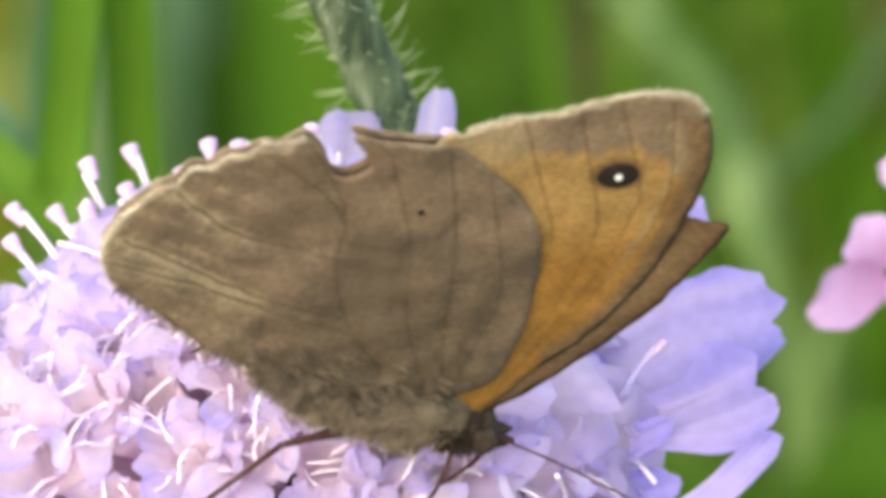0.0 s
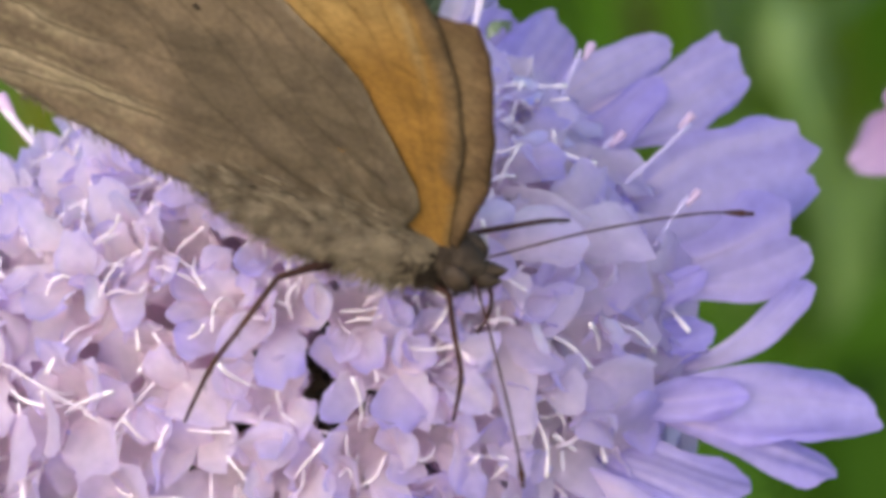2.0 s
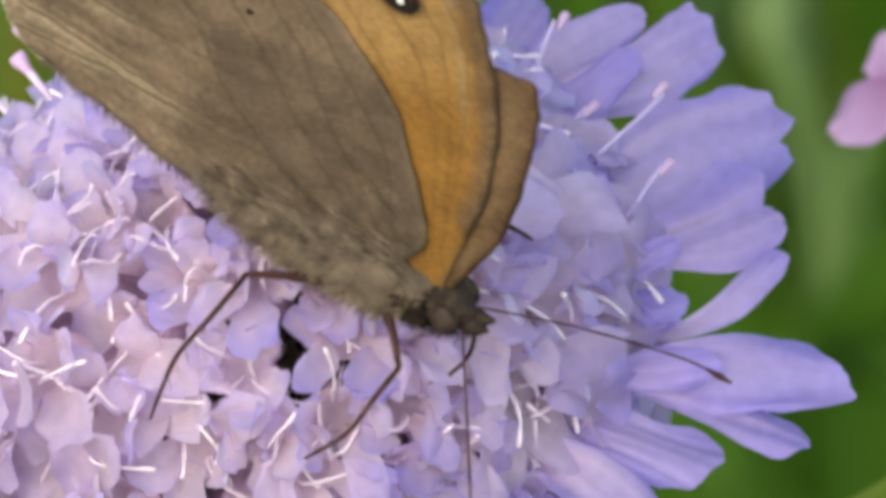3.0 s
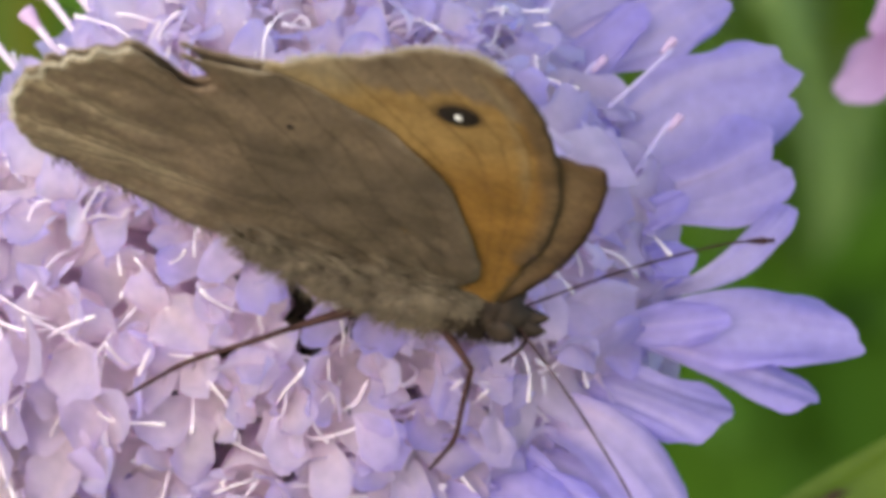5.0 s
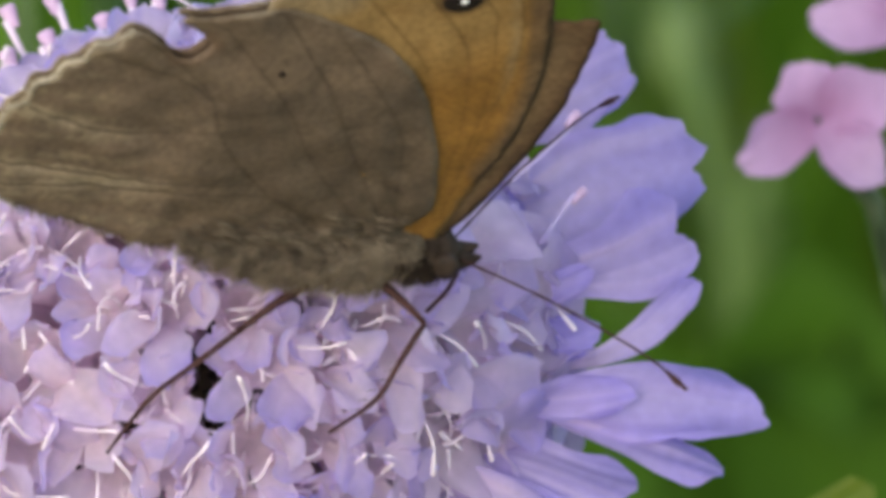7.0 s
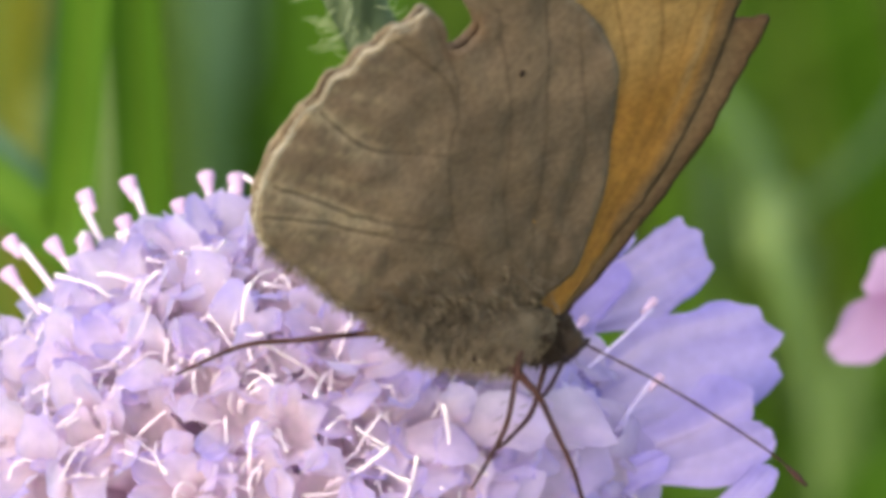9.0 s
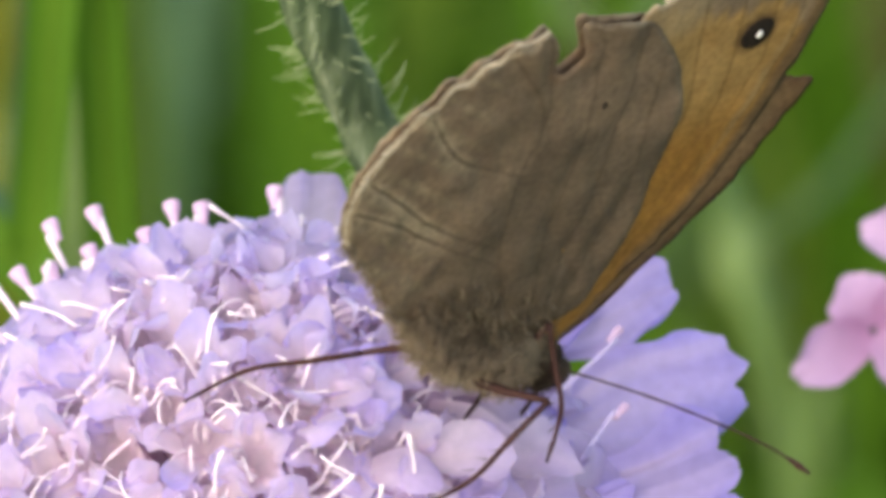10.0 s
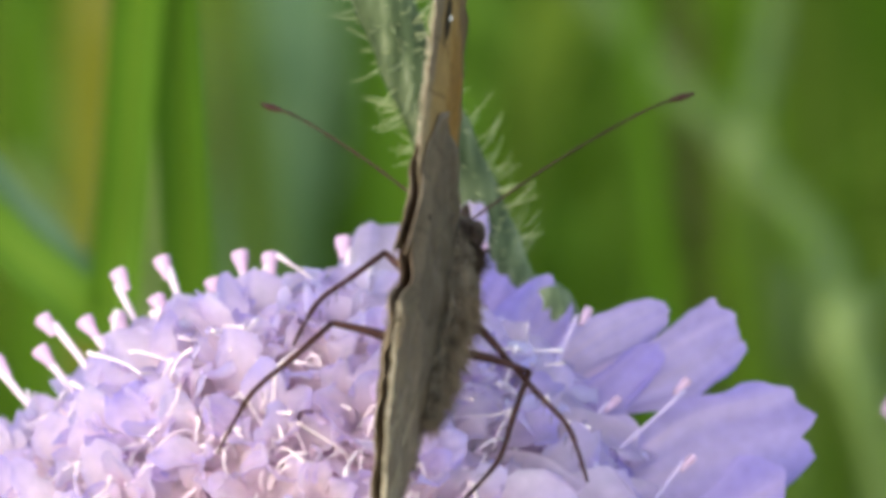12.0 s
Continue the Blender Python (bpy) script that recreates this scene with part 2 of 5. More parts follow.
def meadow():
    rng = random.Random(4)
    s = Soup()
    for _ in range(2600):
        y = rng.uniform(0.30, 1.7)
        x = rng.uniform(-0.5, 0.5) * (0.5 + 0.5 * y)
        blade(s, x, y, rng.uniform(0.16, 0.46), rng.uniform(0.0025, 0.006), rng.uniform(0.1, 0.7), rng.uniform(0, 6.3), rng.uniform(0.2, 0.85))
    for _ in range(420):
        y = rng.uniform(0.38, 1.0)
        x = rng.uniform(-0.12, 0.14) * (1 + y)
        blade(s, x, y, rng.uniform(0.36, 0.62), rng.uniform(0.003, 0.0065), rng.uniform(0.05, 0.45), rng.uniform(0, 6.3), min(1.05, max(0.3, 0.68 - 3.5 * x + rng.uniform(-0.3, 0.3))))
    for _ in range(15000):
        r, a = 0.25 + 5.5 * rng.random() ** 0.75, rng.uniform(0, 6.283)
        x, y = r * math.cos(a), r * math.sin(a)
        if abs(x) < 0.25 and -1.3 < y < 0.25:
            continue
        blade(s, x, y, rng.uniform(0.14, 0.42), rng.uniform(0.003, 0.007), rng.uniform(0.1, 0.8), rng.uniform(0, 6.3), rng.uniform(0.1, 0.8), 3)
    return tagged(new("grass", s.mesh("grass", M_grass)), "tall green meadow grass, soft in the distance", "grass", kind="stuff")


ground()
meadow()


# ---- the scabious ----
view_right, view_up, view_back = Vector((1, 0, 0)), Vector((0, 0.4226, 0.9063)), Vector((0, -0.9063, 0.4226))
ANCHOR = Vector((0, 0, 0.5))


def over(u, v, w):
    """A place over the flower: u to the side, v up and w out along the tilted face of the head."""
    return ANCHOR + (view_right * u + view_up * v + view_back * w) * MM


def lobe(s, rng, base, out, up, length, width, bend, ruffle, t0, t1, cup=0.25, n=6, w=6, tip=0.7, neck=0.42, slant=0.2, ridge=0.0, blunt=0.62):
    """One petal lobe: from base it starts along up and bends towards out."""
    side = out.cross(up).normalized()
    p = base.copy()
    rows, tt = [], []
    ph, ph2 = rng.uniform(0, 6.3), rng.uniform(0, 6.3)
    skew, last = rng.uniform(-slant, slant), 0.0
    for i in range(n + 1):
        u = 1 - (1 - i / n) ** 1.7
        a = bend[0] + (bend[1] - bend[0]) * u ** 0.8
        d = out * math.sin(a) + up * math.cos(a)
        nn = up * math.sin(a) - out * math.cos(a)
        if i:
            step = length * (u - last)
            p = p + d * step + side * skew * step
        last = u
        prof = (neck + (1 - neck) * math.sin(min(u / tip, 1.0) * math.pi / 2)) * (1 - (1 - blunt) * max(0.0, (u - tip) / (1 - tip)) ** 2)
        row = []
        for j in range(w + 1):
            v = 2 * j / w - 1
            rag = 1 + 0.2 * noise.noise((u * 3.1 + ph, v * 1.3, ph2))
            rz = 1.5 * ruffle * u * noise.noise((u * 2.2 + ph2, v * 1.5, ph)) + ruffle * (u ** 1.5) * (math.sin(ph + 3.1 * v + 2.5 * u) * abs(v) + 0.6 * math.sin(ph2 + 6.5 * v) * u)
            rz += ridge * math.sin(math.pi * u) ** 0.5 * (math.sin(ph + 8.5 * v) + 0.7 * noise.noise((v * 5, u * 1.2, ph)))
            edge = width * (-0.26 * v * v + (0.22 if ridge else 0.09) * noise.noise((v * 2.2, ph, ph2)) + (0.10 if ridge else 0.05) * noise.noise((v * 6.0, ph2, ph))) * u ** 3
            row.append(p + side * (v * width / 2 * prof * rag) + nn * (cup * width * 0.5 * prof * v * v + rz) + d * edge)
        rows.append(row)
        tt.append([t0 + (t1 - t0) * u ** 1.3 + 0.05 * abs(2 * j / w - 1) for j in range(w + 1)])
    s.grid(rows, tt)


def soft_petal(s, rng, a, b, up, width, neck=0.3, bow=0.0, bend=0.0, lobes=1, notch=0.0, cup=0.15, ruffle=0.05, t0=0.1, t1=0.7, full=0.65, blunt=0.8, n=9, w=10, twist=0.0, ragged=0.18, frill=0.12):
    """A smooth petal from a to b: narrow at its foot, with a rounded or notched tip, arched by bow and swung aside by bend."""
    out = b - a
    length = out.length
    out.normalize()
    side = out.cross(up).normalized()
    nn = side.cross(out)
    ph, ph2 = rng.uniform(0, 50), rng.uniform(0, 50)
    rows, tt = [], []
    for i in range(n + 1):
        u = i / n
        hump = 4 * u * (1 - u) * length
        p = a + out * length * u + nn * bow * hump + side * bend * hump
        turn = math.atan(4 * (1 - 2 * u) * bend)
        d = out * math.cos(turn) + side * math.sin(turn)
        sd = side * math.cos(turn) - out * math.sin(turn)
        k = twist * u
        sd, nr = sd * math.cos(k) + nn * math.sin(k), nn * math.cos(k) - sd * math.sin(k)
        e = min(1.0, u / full)
        half = 0.5 * width * (neck + (1 - neck) * e * e * (3 - 2 * e))
        row, tr = [], []
        for j in range(w + 1):
            v = math.sin(math.pi / 2 * (2 * j / w - 1))
            back = 0.5 * width * blunt * (1 - math.sqrt(max(0.0, 1 - abs(v) ** 2.0)))
            back += notch * width * (1 - abs(math.sin(math.pi * lobes * (v + 1) / 2)) ** 0.7) * (1 - v ** 6)
            back += ragged * width * (noise.noise((v * 1.7 + ph, ph2, 0.5)) + 0.4 * noise.noise((v * 6.0, ph, ph2)))
            wave = ruffle * width * u * (1.6 * noise.noise((u * 1.6 + ph, v * 1.1, ph2)) + v * v * math.sin(ph + 5 * u + 2 * v) + 0.5 * noise.noise((v * 4.0, u * 1.1, ph)))
            row.append(p + sd * v * half * (1 + frill * noise.noise((u * 2.8 + ph, ph2, 4.0 if v > 0 else 9.0))) + nr * (cup * half * v * v + wave) - d * min(back, length * 0.7) * u ** 3)
            tr.append(t0 + (t1 - t0) * u ** 1.2 + 0.08 * v * v + 0.22 * noise.noise((v * 3.6 + ph, u * 0.9, ph2)) + 0.12 * noise.noise((v * 9.0, u * 0.6, ph)))
        rows.append(row)
        tt.append(tr)
    s.grid(rows, tt)


TUBE = 7.6 * MM


def floret_tube():
    s = Soup()
    rows = []
    for i in range(5):
        u = i / 4
        r = (0.7 + 1.15 * u ** 1.5) * MM
        rows.append([(r * math.cos(2 * math.pi * q / 10), r * math.sin(2 * math.pi * q / 10), TUBE * u) for q in range(10)])
    for r, z in ((1.25, 0.9), (0.6, 0.84), (0.02, 0.82)):
        rows.append([(r * MM * math.cos(2 * math.pi * q / 10), r * MM * math.sin(2 * math.pi * q / 10), TUBE * z) for q in range(10)])
    s.grid(rows, [-0.1, -0.05, 0.0, 0.05, 0.1, 0.0, -0.1, -0.1], closed=True)
    return s.mesh("floret", M_petal)


def petal_mesh(rng, length, width, lean, tone):
    """A lobe of a small inner floret, leaning out along x from the mouth of the tube."""
    s = Soup()
    a, k = Vector((1.25 * MM, 0, TUBE * 0.96)), radians(lean)
    d, up = Vector((math.sin(k), 0, math.cos(k))), Vector((-math.cos(k), 0, math.sin(k)))
    soft_petal(s, rng, a, a + (d * length + Vector((0, rng.uniform(-0.4, 0.4), 0))) * MM, up, width * MM, rng.uniform(0.45, 0.7), rng.uniform(-0.02, 0.15), rng.uniform(-0.12, 0.12),
               rng.choice((1, 1, 2)), rng.uniform(0.0, 0.12), rng.uniform(-0.1, 0.55), 0.15, -0.05, tone, 0.5, rng.uniform(0.6, 1.5), 7, 7, rng.uniform(-0.5, 0.5), 0.26, 0.25)
    return s.mesh("petal", M_petal)


def stamen_mesh(rng, length, r=0.105):
    s = Soup()
    a = rng.uniform(0, 6.283)
    p = Vector((0.7 * MM * math.cos(a), 0.7 * MM * math.sin(a), 6.7 * MM))
    d = Vector((math.cos(a) * 0.4, math.sin(a) * 0.4, 1)).normalized()
    pts = [p]
    curl = Vector((rng.uniform(-1, 1), rng.uniform(-1, 1), rng.uniform(-0.7, 0.1)))
    for i in range(6):
        p = p + d * length / 6
        pts.append(p)
        d = (d + curl * 0.7).normalized()
        curl = curl + Vector((rng.uniform(-0.7, 0.7), rng.uniform(-0.7, 0.7), rng.uniform(-0.6, 0.4)))
    s.tube(spline(pts, 10), [r * MM] * 9 + [r * 1.5 * MM] * 2, 5)
    return s.mesh("stamen", M_filament, False)


def pin_mesh(rng, length, r, mat):
    s = Soup()
    b = rng.uniform(-0.7, 0.7) * MM
    s.tube(spline([(0, 0, 0), (b, 0, length * 0.5), (b * 0.5, b * 0.5, length)], 6), [r * MM] * 5 + [r * 1.15 * MM, r * 1.3 * MM], 6)
    return s.mesh("style", mat, False)


def anther_mesh():
    s = Soup()
    z = [-0.5, -0.1, 0.25, 0.55, 0.62, 0.6]
    r = [0.2, 0.28, 0.42, 0.42, 0.25, 0.01]
    s.grid([[(r[i] * MM * math.cos(a) * 1.15, r[i] * MM * math.sin(a), z[i] * MM * 1.3) for a in (2 * math.pi * q / 8 for q in range(8))] for i in range(6)], [0] * 6, closed=True)
    return s.mesh("stigma", M_anther, False)


def axis_frame(n, x):
    n = Vector(n).normalized()
    x = Vector(x)
    x = (x - n * x.dot(n)).normalized()
    return Matrix((x, n.cross(x), n)).transposed().to_4x4()


AX = Vector((-0.12, 0.50, 0.86)).normalized()
AXIS = view_right * AX.x + view_up * AX.y + view_back * AX.z
HEAD = over(-0.4, 0.6, -18.0)
HEAD_POSE = Matrix.Translation(HEAD) @ axis_frame(AXIS, (1, 0, 0))


def ray_plane(u, v):
    return -18.0 + (2.5 - AX.x * u - AX.y * v) / AX.z


def ray_floret(rng, root, lips, *petals):
    """A long outer floret in the head's own space: a slender tube, its broad petals, two short lips.
    Each petal: foot across and up, tip across and up, width, lift of the tip, number of lobes, arch, sideways swing."""
    back = HEAD_POSE.inverted()
    hub = Vector((0, 0, 0.5 * MM))
    u, v = 0.72 * petals[0][0], 0.72 * petals[0][1]
    base = back @ over(u, v, ray_plane(u, v) - 0.3)
    s = Soup()
    s.tube(spline([hub + (base - hub) * 0.35, hub + (base - hub) * 0.7, base], 5), [0.6 * MM, 0.65 * MM, 0.8 * MM, 1.0 * MM, 1.1 * MM, 1.15 * MM], 8, 0.1)
    f = child("ray_floret", s.mesh("ray_floret", M_ray), root)
    for k, (u0, v0, u1, v1, wide, lift, lobes, bow, bend) in enumerate(petals):
        u0, v0 = u0 * 0.72, v0 * 0.72
        a, b = back @ over(u0, v0, ray_plane(u0, v0) + 0.5 * k + 1.4 * min(lift + 2.0, 0.0)), back @ over(u1, v1, ray_plane(u1, v1) + lift)
        s = Soup()
        soft_petal(s, rng, a, b, (HEAD_POSE.to_3x3().inverted() @ (view_back + AXIS)).normalized(), wide * MM, 0.15, bow, bend, lobes, 0.03 if lobes == 1 else 0.16, rng.uniform(-0.4, 0.5), 0.2,
                   -0.1, 0.9, 0.84 if lobes == 1 else 0.76, rng.uniform(1.2, 1.9) if lobes == 1 else rng.uniform(0.8, 1.1), 22, 22, rng.uniform(-0.35, 0.35), 0.2, 0.5)
        # topmost petals take the paler material, standing in for light from behind
        child("petal", s.mesh("petal", M_petal if v1 > 21.0 else M_ray), f)
    d = (base - hub).normalized()
    up = (Vector((0, 0, 1)) + d * 0.2).normalized()
    for a in (-75, 75):
        child("lip", lips[rng.randrange(6)], f, Matrix.Translation(base - d * 0.8 * MM) @ axis_frame(up, Matrix.Rotation(radians(a), 3, up) @ d))


def all_rays(rng, root):
    lips = [lip_mesh(rng) for k in range(6)]
    # round the far rim, then clockwise down the open side
    ray_floret(rng, root, lips, (2.4, 17.0, 2.4, 23.0, 4.3, 0.5, 1, 0.05, 0.0), (5.2, 18.5, 7.7, 23.9, 1.9, 1.0, 1, 0.0, 0.05), (0.8, 16.5, 0.2, 19.6, 2.6, 2.0, 1, 0.05, 0.0))
    ray_floret(rng, root, lips, (8.0, 14.0, 9.3, 19.9, 4.0, 0.2, 1, 0.03, 0.0), (9.4, 14.0, 12.6, 19.6, 4.2, 0.0, 1, 0.03, 0.0), (7.0, 15.5, 8.4, 21.4, 2.0, -0.6, 1, 0.0, 0.0))
    ray_floret(rng, root, lips, (10.6, 15.4, 18.4, 18.2, 2.9, -0.8, 1, 0.02, -0.03))
    ray_floret(rng, root, lips, (12.8, 12.6, 22.4, 17.5, 4.9, 0.0, 2, 0.04, -0.03), (12.2, 9.4, 17.9, 15.9, 3.3, 1.4, 1, 0.06, -0.03))
    ray_floret(rng, root, lips, (15.2, 8.0, 26.2, 12.2, 5.8, -0.4, 3, 0.05, -0.02))
    ray_floret(rng, root, lips, (15.6, 4.4, 25.6, 8.2, 4.8, 0.8, 2, 0.05, 0.05), (16.0, 1.8, 20.2, 5.6, 1.9, 2.2, 1, 0.06, 0.0))
    ray_floret(rng, root, lips, (21.0, 0.6, 26.0, 5.2, 1.7, 1.4, 1, -0.06, 0.14), (15.5, 0.4, 20.6, 2.4, 2.6, 0.6, 1, 0.02, 0.0))
    ray_floret(rng, root, lips, (14.6, -2.9, 29.3, -2.2, 4.4, 0.0, 1, 0.02, -0.03), (14.8, -2.2, 22.4, -1.0, 2.5, 1.6, 1, 0.05, 0.03), (20.5, -2.4, 27.1, -5.5, 2.8, -1.2, 1, 0.0, -0.05))
    ray_floret(rng, root, lips, (11.2, -4.2, 22.4, -6.9, 3.7, 0.0, 1, 0.03, -0.03))
    ray_floret(rng, root, lips, (9.4, -7.2, 19.2, -12.0, 3.6, -0.8, 2, 0.10, -0.14), (9.0, -8.8, 17.6, -14.8, 3.4, -2.2, 1, 0.08, -0.12), (10.4, -8.4, 15.4, -11.4, 2.3, 0.6, 1, 0.08, 0.05), (8.6, -7.9, 13.3, -10.2, 1.7, 1.4, 1, 0.05, -0.05))
    ray_floret(rng, root, lips, (6.2, -9.6, 13.2, -12.4, 5.8, 1.2, 2, 0.06, 0.03), (10.0, -13.3, 14.7, -14.2, 1.8, 0.8, 1, 0.0, 0.1))
    ray_floret(rng, root, lips, (9.6, -13.0, 17.6, -18.4, 4.6, -3.5, 2, 0.04, 0.0))
    ray_floret(rng, root, lips, (3.4, -12.0, 3.4, -18.6, 4.6, 0.5, 2, 0.05, 0.0))
    # the rest of the rim
    for k in range(11):
        a = radians(-68 - 12.4 * k)
        c, d = math.cos(a), math.sin(a)
        ray_floret(rng, root, lips, (21.0 * c, 19.5 * d, rng.uniform(26.5, 28.5) * c, 25.0 * d, rng.uniform(3.6, 4.8), -9.0, 2, 0.05, rng.uniform(-0.04, 0.04)))


def lip_mesh(rng):
    s = Soup()
    lobe(s, rng, Vector((0.8 * MM, 0, 0)), Vector((1, 0, 0)), Vector((0, 0, 1)), 4.2 * MM, 3.4 * MM, (radians(15), radians(70)), 0.4 * MM, 0.1, 0.5, 0.3)
    return s.mesh("lip", M_ray)


MOUTHS_NEAR = [(-2.2, -1.1), (2.1, 0.1), (2.4, -4.6), (5.7, -3.8), (-2.0, -5.5), (-8.1, 0.4), (-9.5, -3.4), (-4.0, -10.2), (0.9, -10.7), (7.0, -13.2), (-5.2, -6.0), (-14.2, -7.2), (-10.6, -6.6), (-16.0, -4.5), (-11.1, -10.6), (-8.0, -9.2),
               (-14.7, 1.0), (-11.3, 3.2), (-13.8, 5.5), (11.5, -2.6), (14.3, -0.5), (-5.8, 4.7), (7.9, 1.3), (-14.2, -10.4), (-7.4, -13.6), (3.8, -13.6)]
MOUTHS_UPPER = [(-14.3, 10.3), (-10.1, 10.6), (-13.0, 8.3), (-9.3, 6.9), (-7.4, 12.1), (-1.4, 2.6), (3.9, 11.2), (9.4, 10.3), (-16.9, 3.0), (9.9, 5.6), (11.6, 2.1), (-6.4, 9.3), (-3.0, 7.0), (-8.6, 14.4),
                (-3.6, 15.0), (-1.4, 9.1), (1.7, 9.2), (5.6, 8.0), (1.2, 16.6), (7.5, 14.0), (-12.0, 12.0), (11.6, 7.0), (13.3, 4.2), (11.8, 10.6)]
# where one looks down between the florets: across, up, how far round
GAPS = [(-0.2, -0.2, 0.9), (-9.4, -1.6, 0.9), (-4.6, -8.0, 0.9), (10.4, -6.2, 2.3), (6.3, -8.0, 1.7), (-1.8, -14.0, 1.0), (12.4, 1.0, 0.9)]


def scabious():
    rng = random.Random(11)
    root = tagged(new("scabious_flower"), "lilac field scabious head with pale curly stamens", "flower", "scabious flowers")
    root.empty_display_size = 0.01
    root.matrix_basis = HEAD_POSE
    s = Soup()
    rows = []
    for i in range(13):
        a = math.pi * i / 12
        rows.append([(9.0 * MM * math.sin(a) * math.cos(b), 9.0 * MM * math.sin(a) * math.sin(b), 8.6 * MM * math.cos(a)) for b in (2 * math.pi * q / 24 for q in range(24))])
    s.grid(rows, [0] * 13, closed=True)
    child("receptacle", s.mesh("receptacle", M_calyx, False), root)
    tube = floret_tube()
    small = [petal_mesh(rng, rng.uniform(1.7, 2.9), rng.uniform(1.9, 2.8), rng.uniform(20, 64), 0.62) for k in range(30)]
    large = [petal_mesh(rng, rng.uniform(2.5, 4.0), rng.uniform(2.0, 3.1), rng.uniform(36, 72), 0.85) for k in range(26)]
    outer = [petal_mesh(rng, rng.uniform(3.4, 5.0), rng.uniform(2.0, 3.0), rng.uniform(42, 72), 0.55) for k in range(18)]
    long = [petal_mesh(rng, rng.uniform(4.0, 5.8), rng.uniform(2.2, 3.2), rng.uniform(54, 76), 0.5) for k in range(18)]
    broad = [petal_mesh(rng, rng.uniform(2.8, 4.2), rng.uniform(2.5, 3.6), rng.uniform(58, 84), 0.5) for k in range(18)]
    curls = [stamen_mesh(rng, rng.uniform(2.8, 5.8) * MM, rng.uniform(0.065, 0.095)) for k in range(24)]
    # bristly calyx scales between the florets, coloured near-black for the shade down there
    s = Soup()
    for i in range(560):
        c = 1 - (i + 0.5) / 560 * 1.05
        ph = i * 2.399963 + 0.7
        th = math.acos(max(-1, c))
        d = Vector((math.sin(th) * math.cos(ph), math.sin(th) * math.sin(ph), math.cos(th)))
        side = d.orthogonal().normalized()
        e = (d + Vector((rng.uniform(-.15, .15), rng.uniform(-.15, .15), rng.uniform(-.15, .15)))).normalized()
        s.tube([d * 8.6 * MM, d * 8.6 * MM + e * 2.2 * MM, d * 8.6 * MM + e * rng.uniform(3.2, 4.6) * MM], [0.35 * MM, 0.3 * MM, 0.06 * MM], 4)
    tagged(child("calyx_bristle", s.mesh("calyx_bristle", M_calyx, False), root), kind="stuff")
    # florets that stand out one by one, then a close spiral of them over the rest
    mouths = [Vector((u, v, math.sqrt(max(17.2 ** 2 - u * u - v * v, 4.0)))).normalized() for u, v in MOUTHS_NEAR + MOUTHS_UPPER]
    turn = HEAD_POSE.to_3x3().inverted()
    ways = [turn @ (view_right * m.x + view_up * m.y + view_back * m.z) for m in mouths]
    for i in range(1000):
        c = 1 - (i + 0.6) / 1000 * 1.62
        th, ph = math.acos(max(-1.0, c)), i * 2.399963 + 1.3
        d = Vector((math.sin(th) * math.cos(ph), math.sin(th) * math.sin(ph), math.cos(th)))
        q = turn.inverted() @ d
        u, v = 17.2 * q.dot(view_right), 17.2 * q.dot(view_up)
        if q.dot(view_back) > 0 and any(math.hypot(u - g, v - h) < r for g, h, r in GAPS):
            continue
        if u > 12.5 and v > 7.0:
            continue
        room = 0.130 + 0.048 * smoothstep(6.0, -2.0, v)
        if all((d - e).length > room for e in ways):
            ways.append(d)
    for d in ways:
        th = math.acos(max(-1.0, min(1.0, d.z)))
        flat = Vector((d.x, d.y, 0)).normalized() if th > 0.05 else Vector((1, 0, 0))
        lean = d + Vector((rng.uniform(-.14, .14), rng.uniform(-.14, .14), rng.uniform(-.1, .1)))
        q = turn.inverted() @ d
        u, v = 17.2 * q.dot(view_right), 17.2 * q.dot(view_up)
        bulge = 1 + 0.36 * smoothstep(-6.0, -15.5, u) * smoothstep(11.0, 3.0, v)
        m = Matrix.Translation(d * rng.uniform(9.2, 10.1) * bulge * MM) @ axis_frame(lean, flat - Vector((0, 0, 0.6)))
        rim = th / 1.5
        open_side = smoothstep(5.0, 13.0, u) * smoothstep(-0.3, 0.1, q.dot(view_back)) * smoothstep(14.0, 9.0, v)
        low_side = smoothstep(3.0, -3.0, v) * smoothstep(-2.0, -7.0, u)
        rim = max(rim, 1.3 * open_side)
        sc = rng.uniform(0.80, 0.98) + 0.24 * min(rim, 1.1) ** 2 + 0.6 * (bulge - 1)
        f = child("floret", tube, root, m @ Matrix.Diagonal((sc, sc, 1.0, 1)))
        for k, turned in enumerate((0, 64, -64, 134, -134)):
            pool = long if k < 3 and rng.random() < open_side * (1.0 if k == 0 else 0.6) else broad if rng.random() < 0.6 * low_side else small if k > 2 or (k and rng.random() > rim) else large if k or rng.random() > rim * 1.25 else outer
            child("petal", pool[rng.randrange(len(pool))], f, pose(0, 0, 0, 0, 0, turned + rng.uniform(-12, 12)))
        for k in range(4):
            child("stamen", curls[rng.randrange(24)], f, pose(0, 0, 0, 0, 0, rng.uniform(0, 360)))
    for (u0, v0), (u1, v1), wid in (((4.0, -2.7), (11.0, -1.2), 0.5), ((9.6, 0.2), (14.2, 2.4), 1.7), ((5.5, 3.6), (7.6, 4.8), 1.0), ((9.2, -7.0), (13.5, -5.2), 1.6)):
        s = Soup()
        back = HEAD_POSE.inverted()
        def place(u, v):
            return back @ over(u, v, math.sqrt(max(16.0 ** 2 - u * u - v * v, 0)) - 18.0)
        a, b = place(u0, v0), place(u1, v1)
        mid = (a + b) / 2
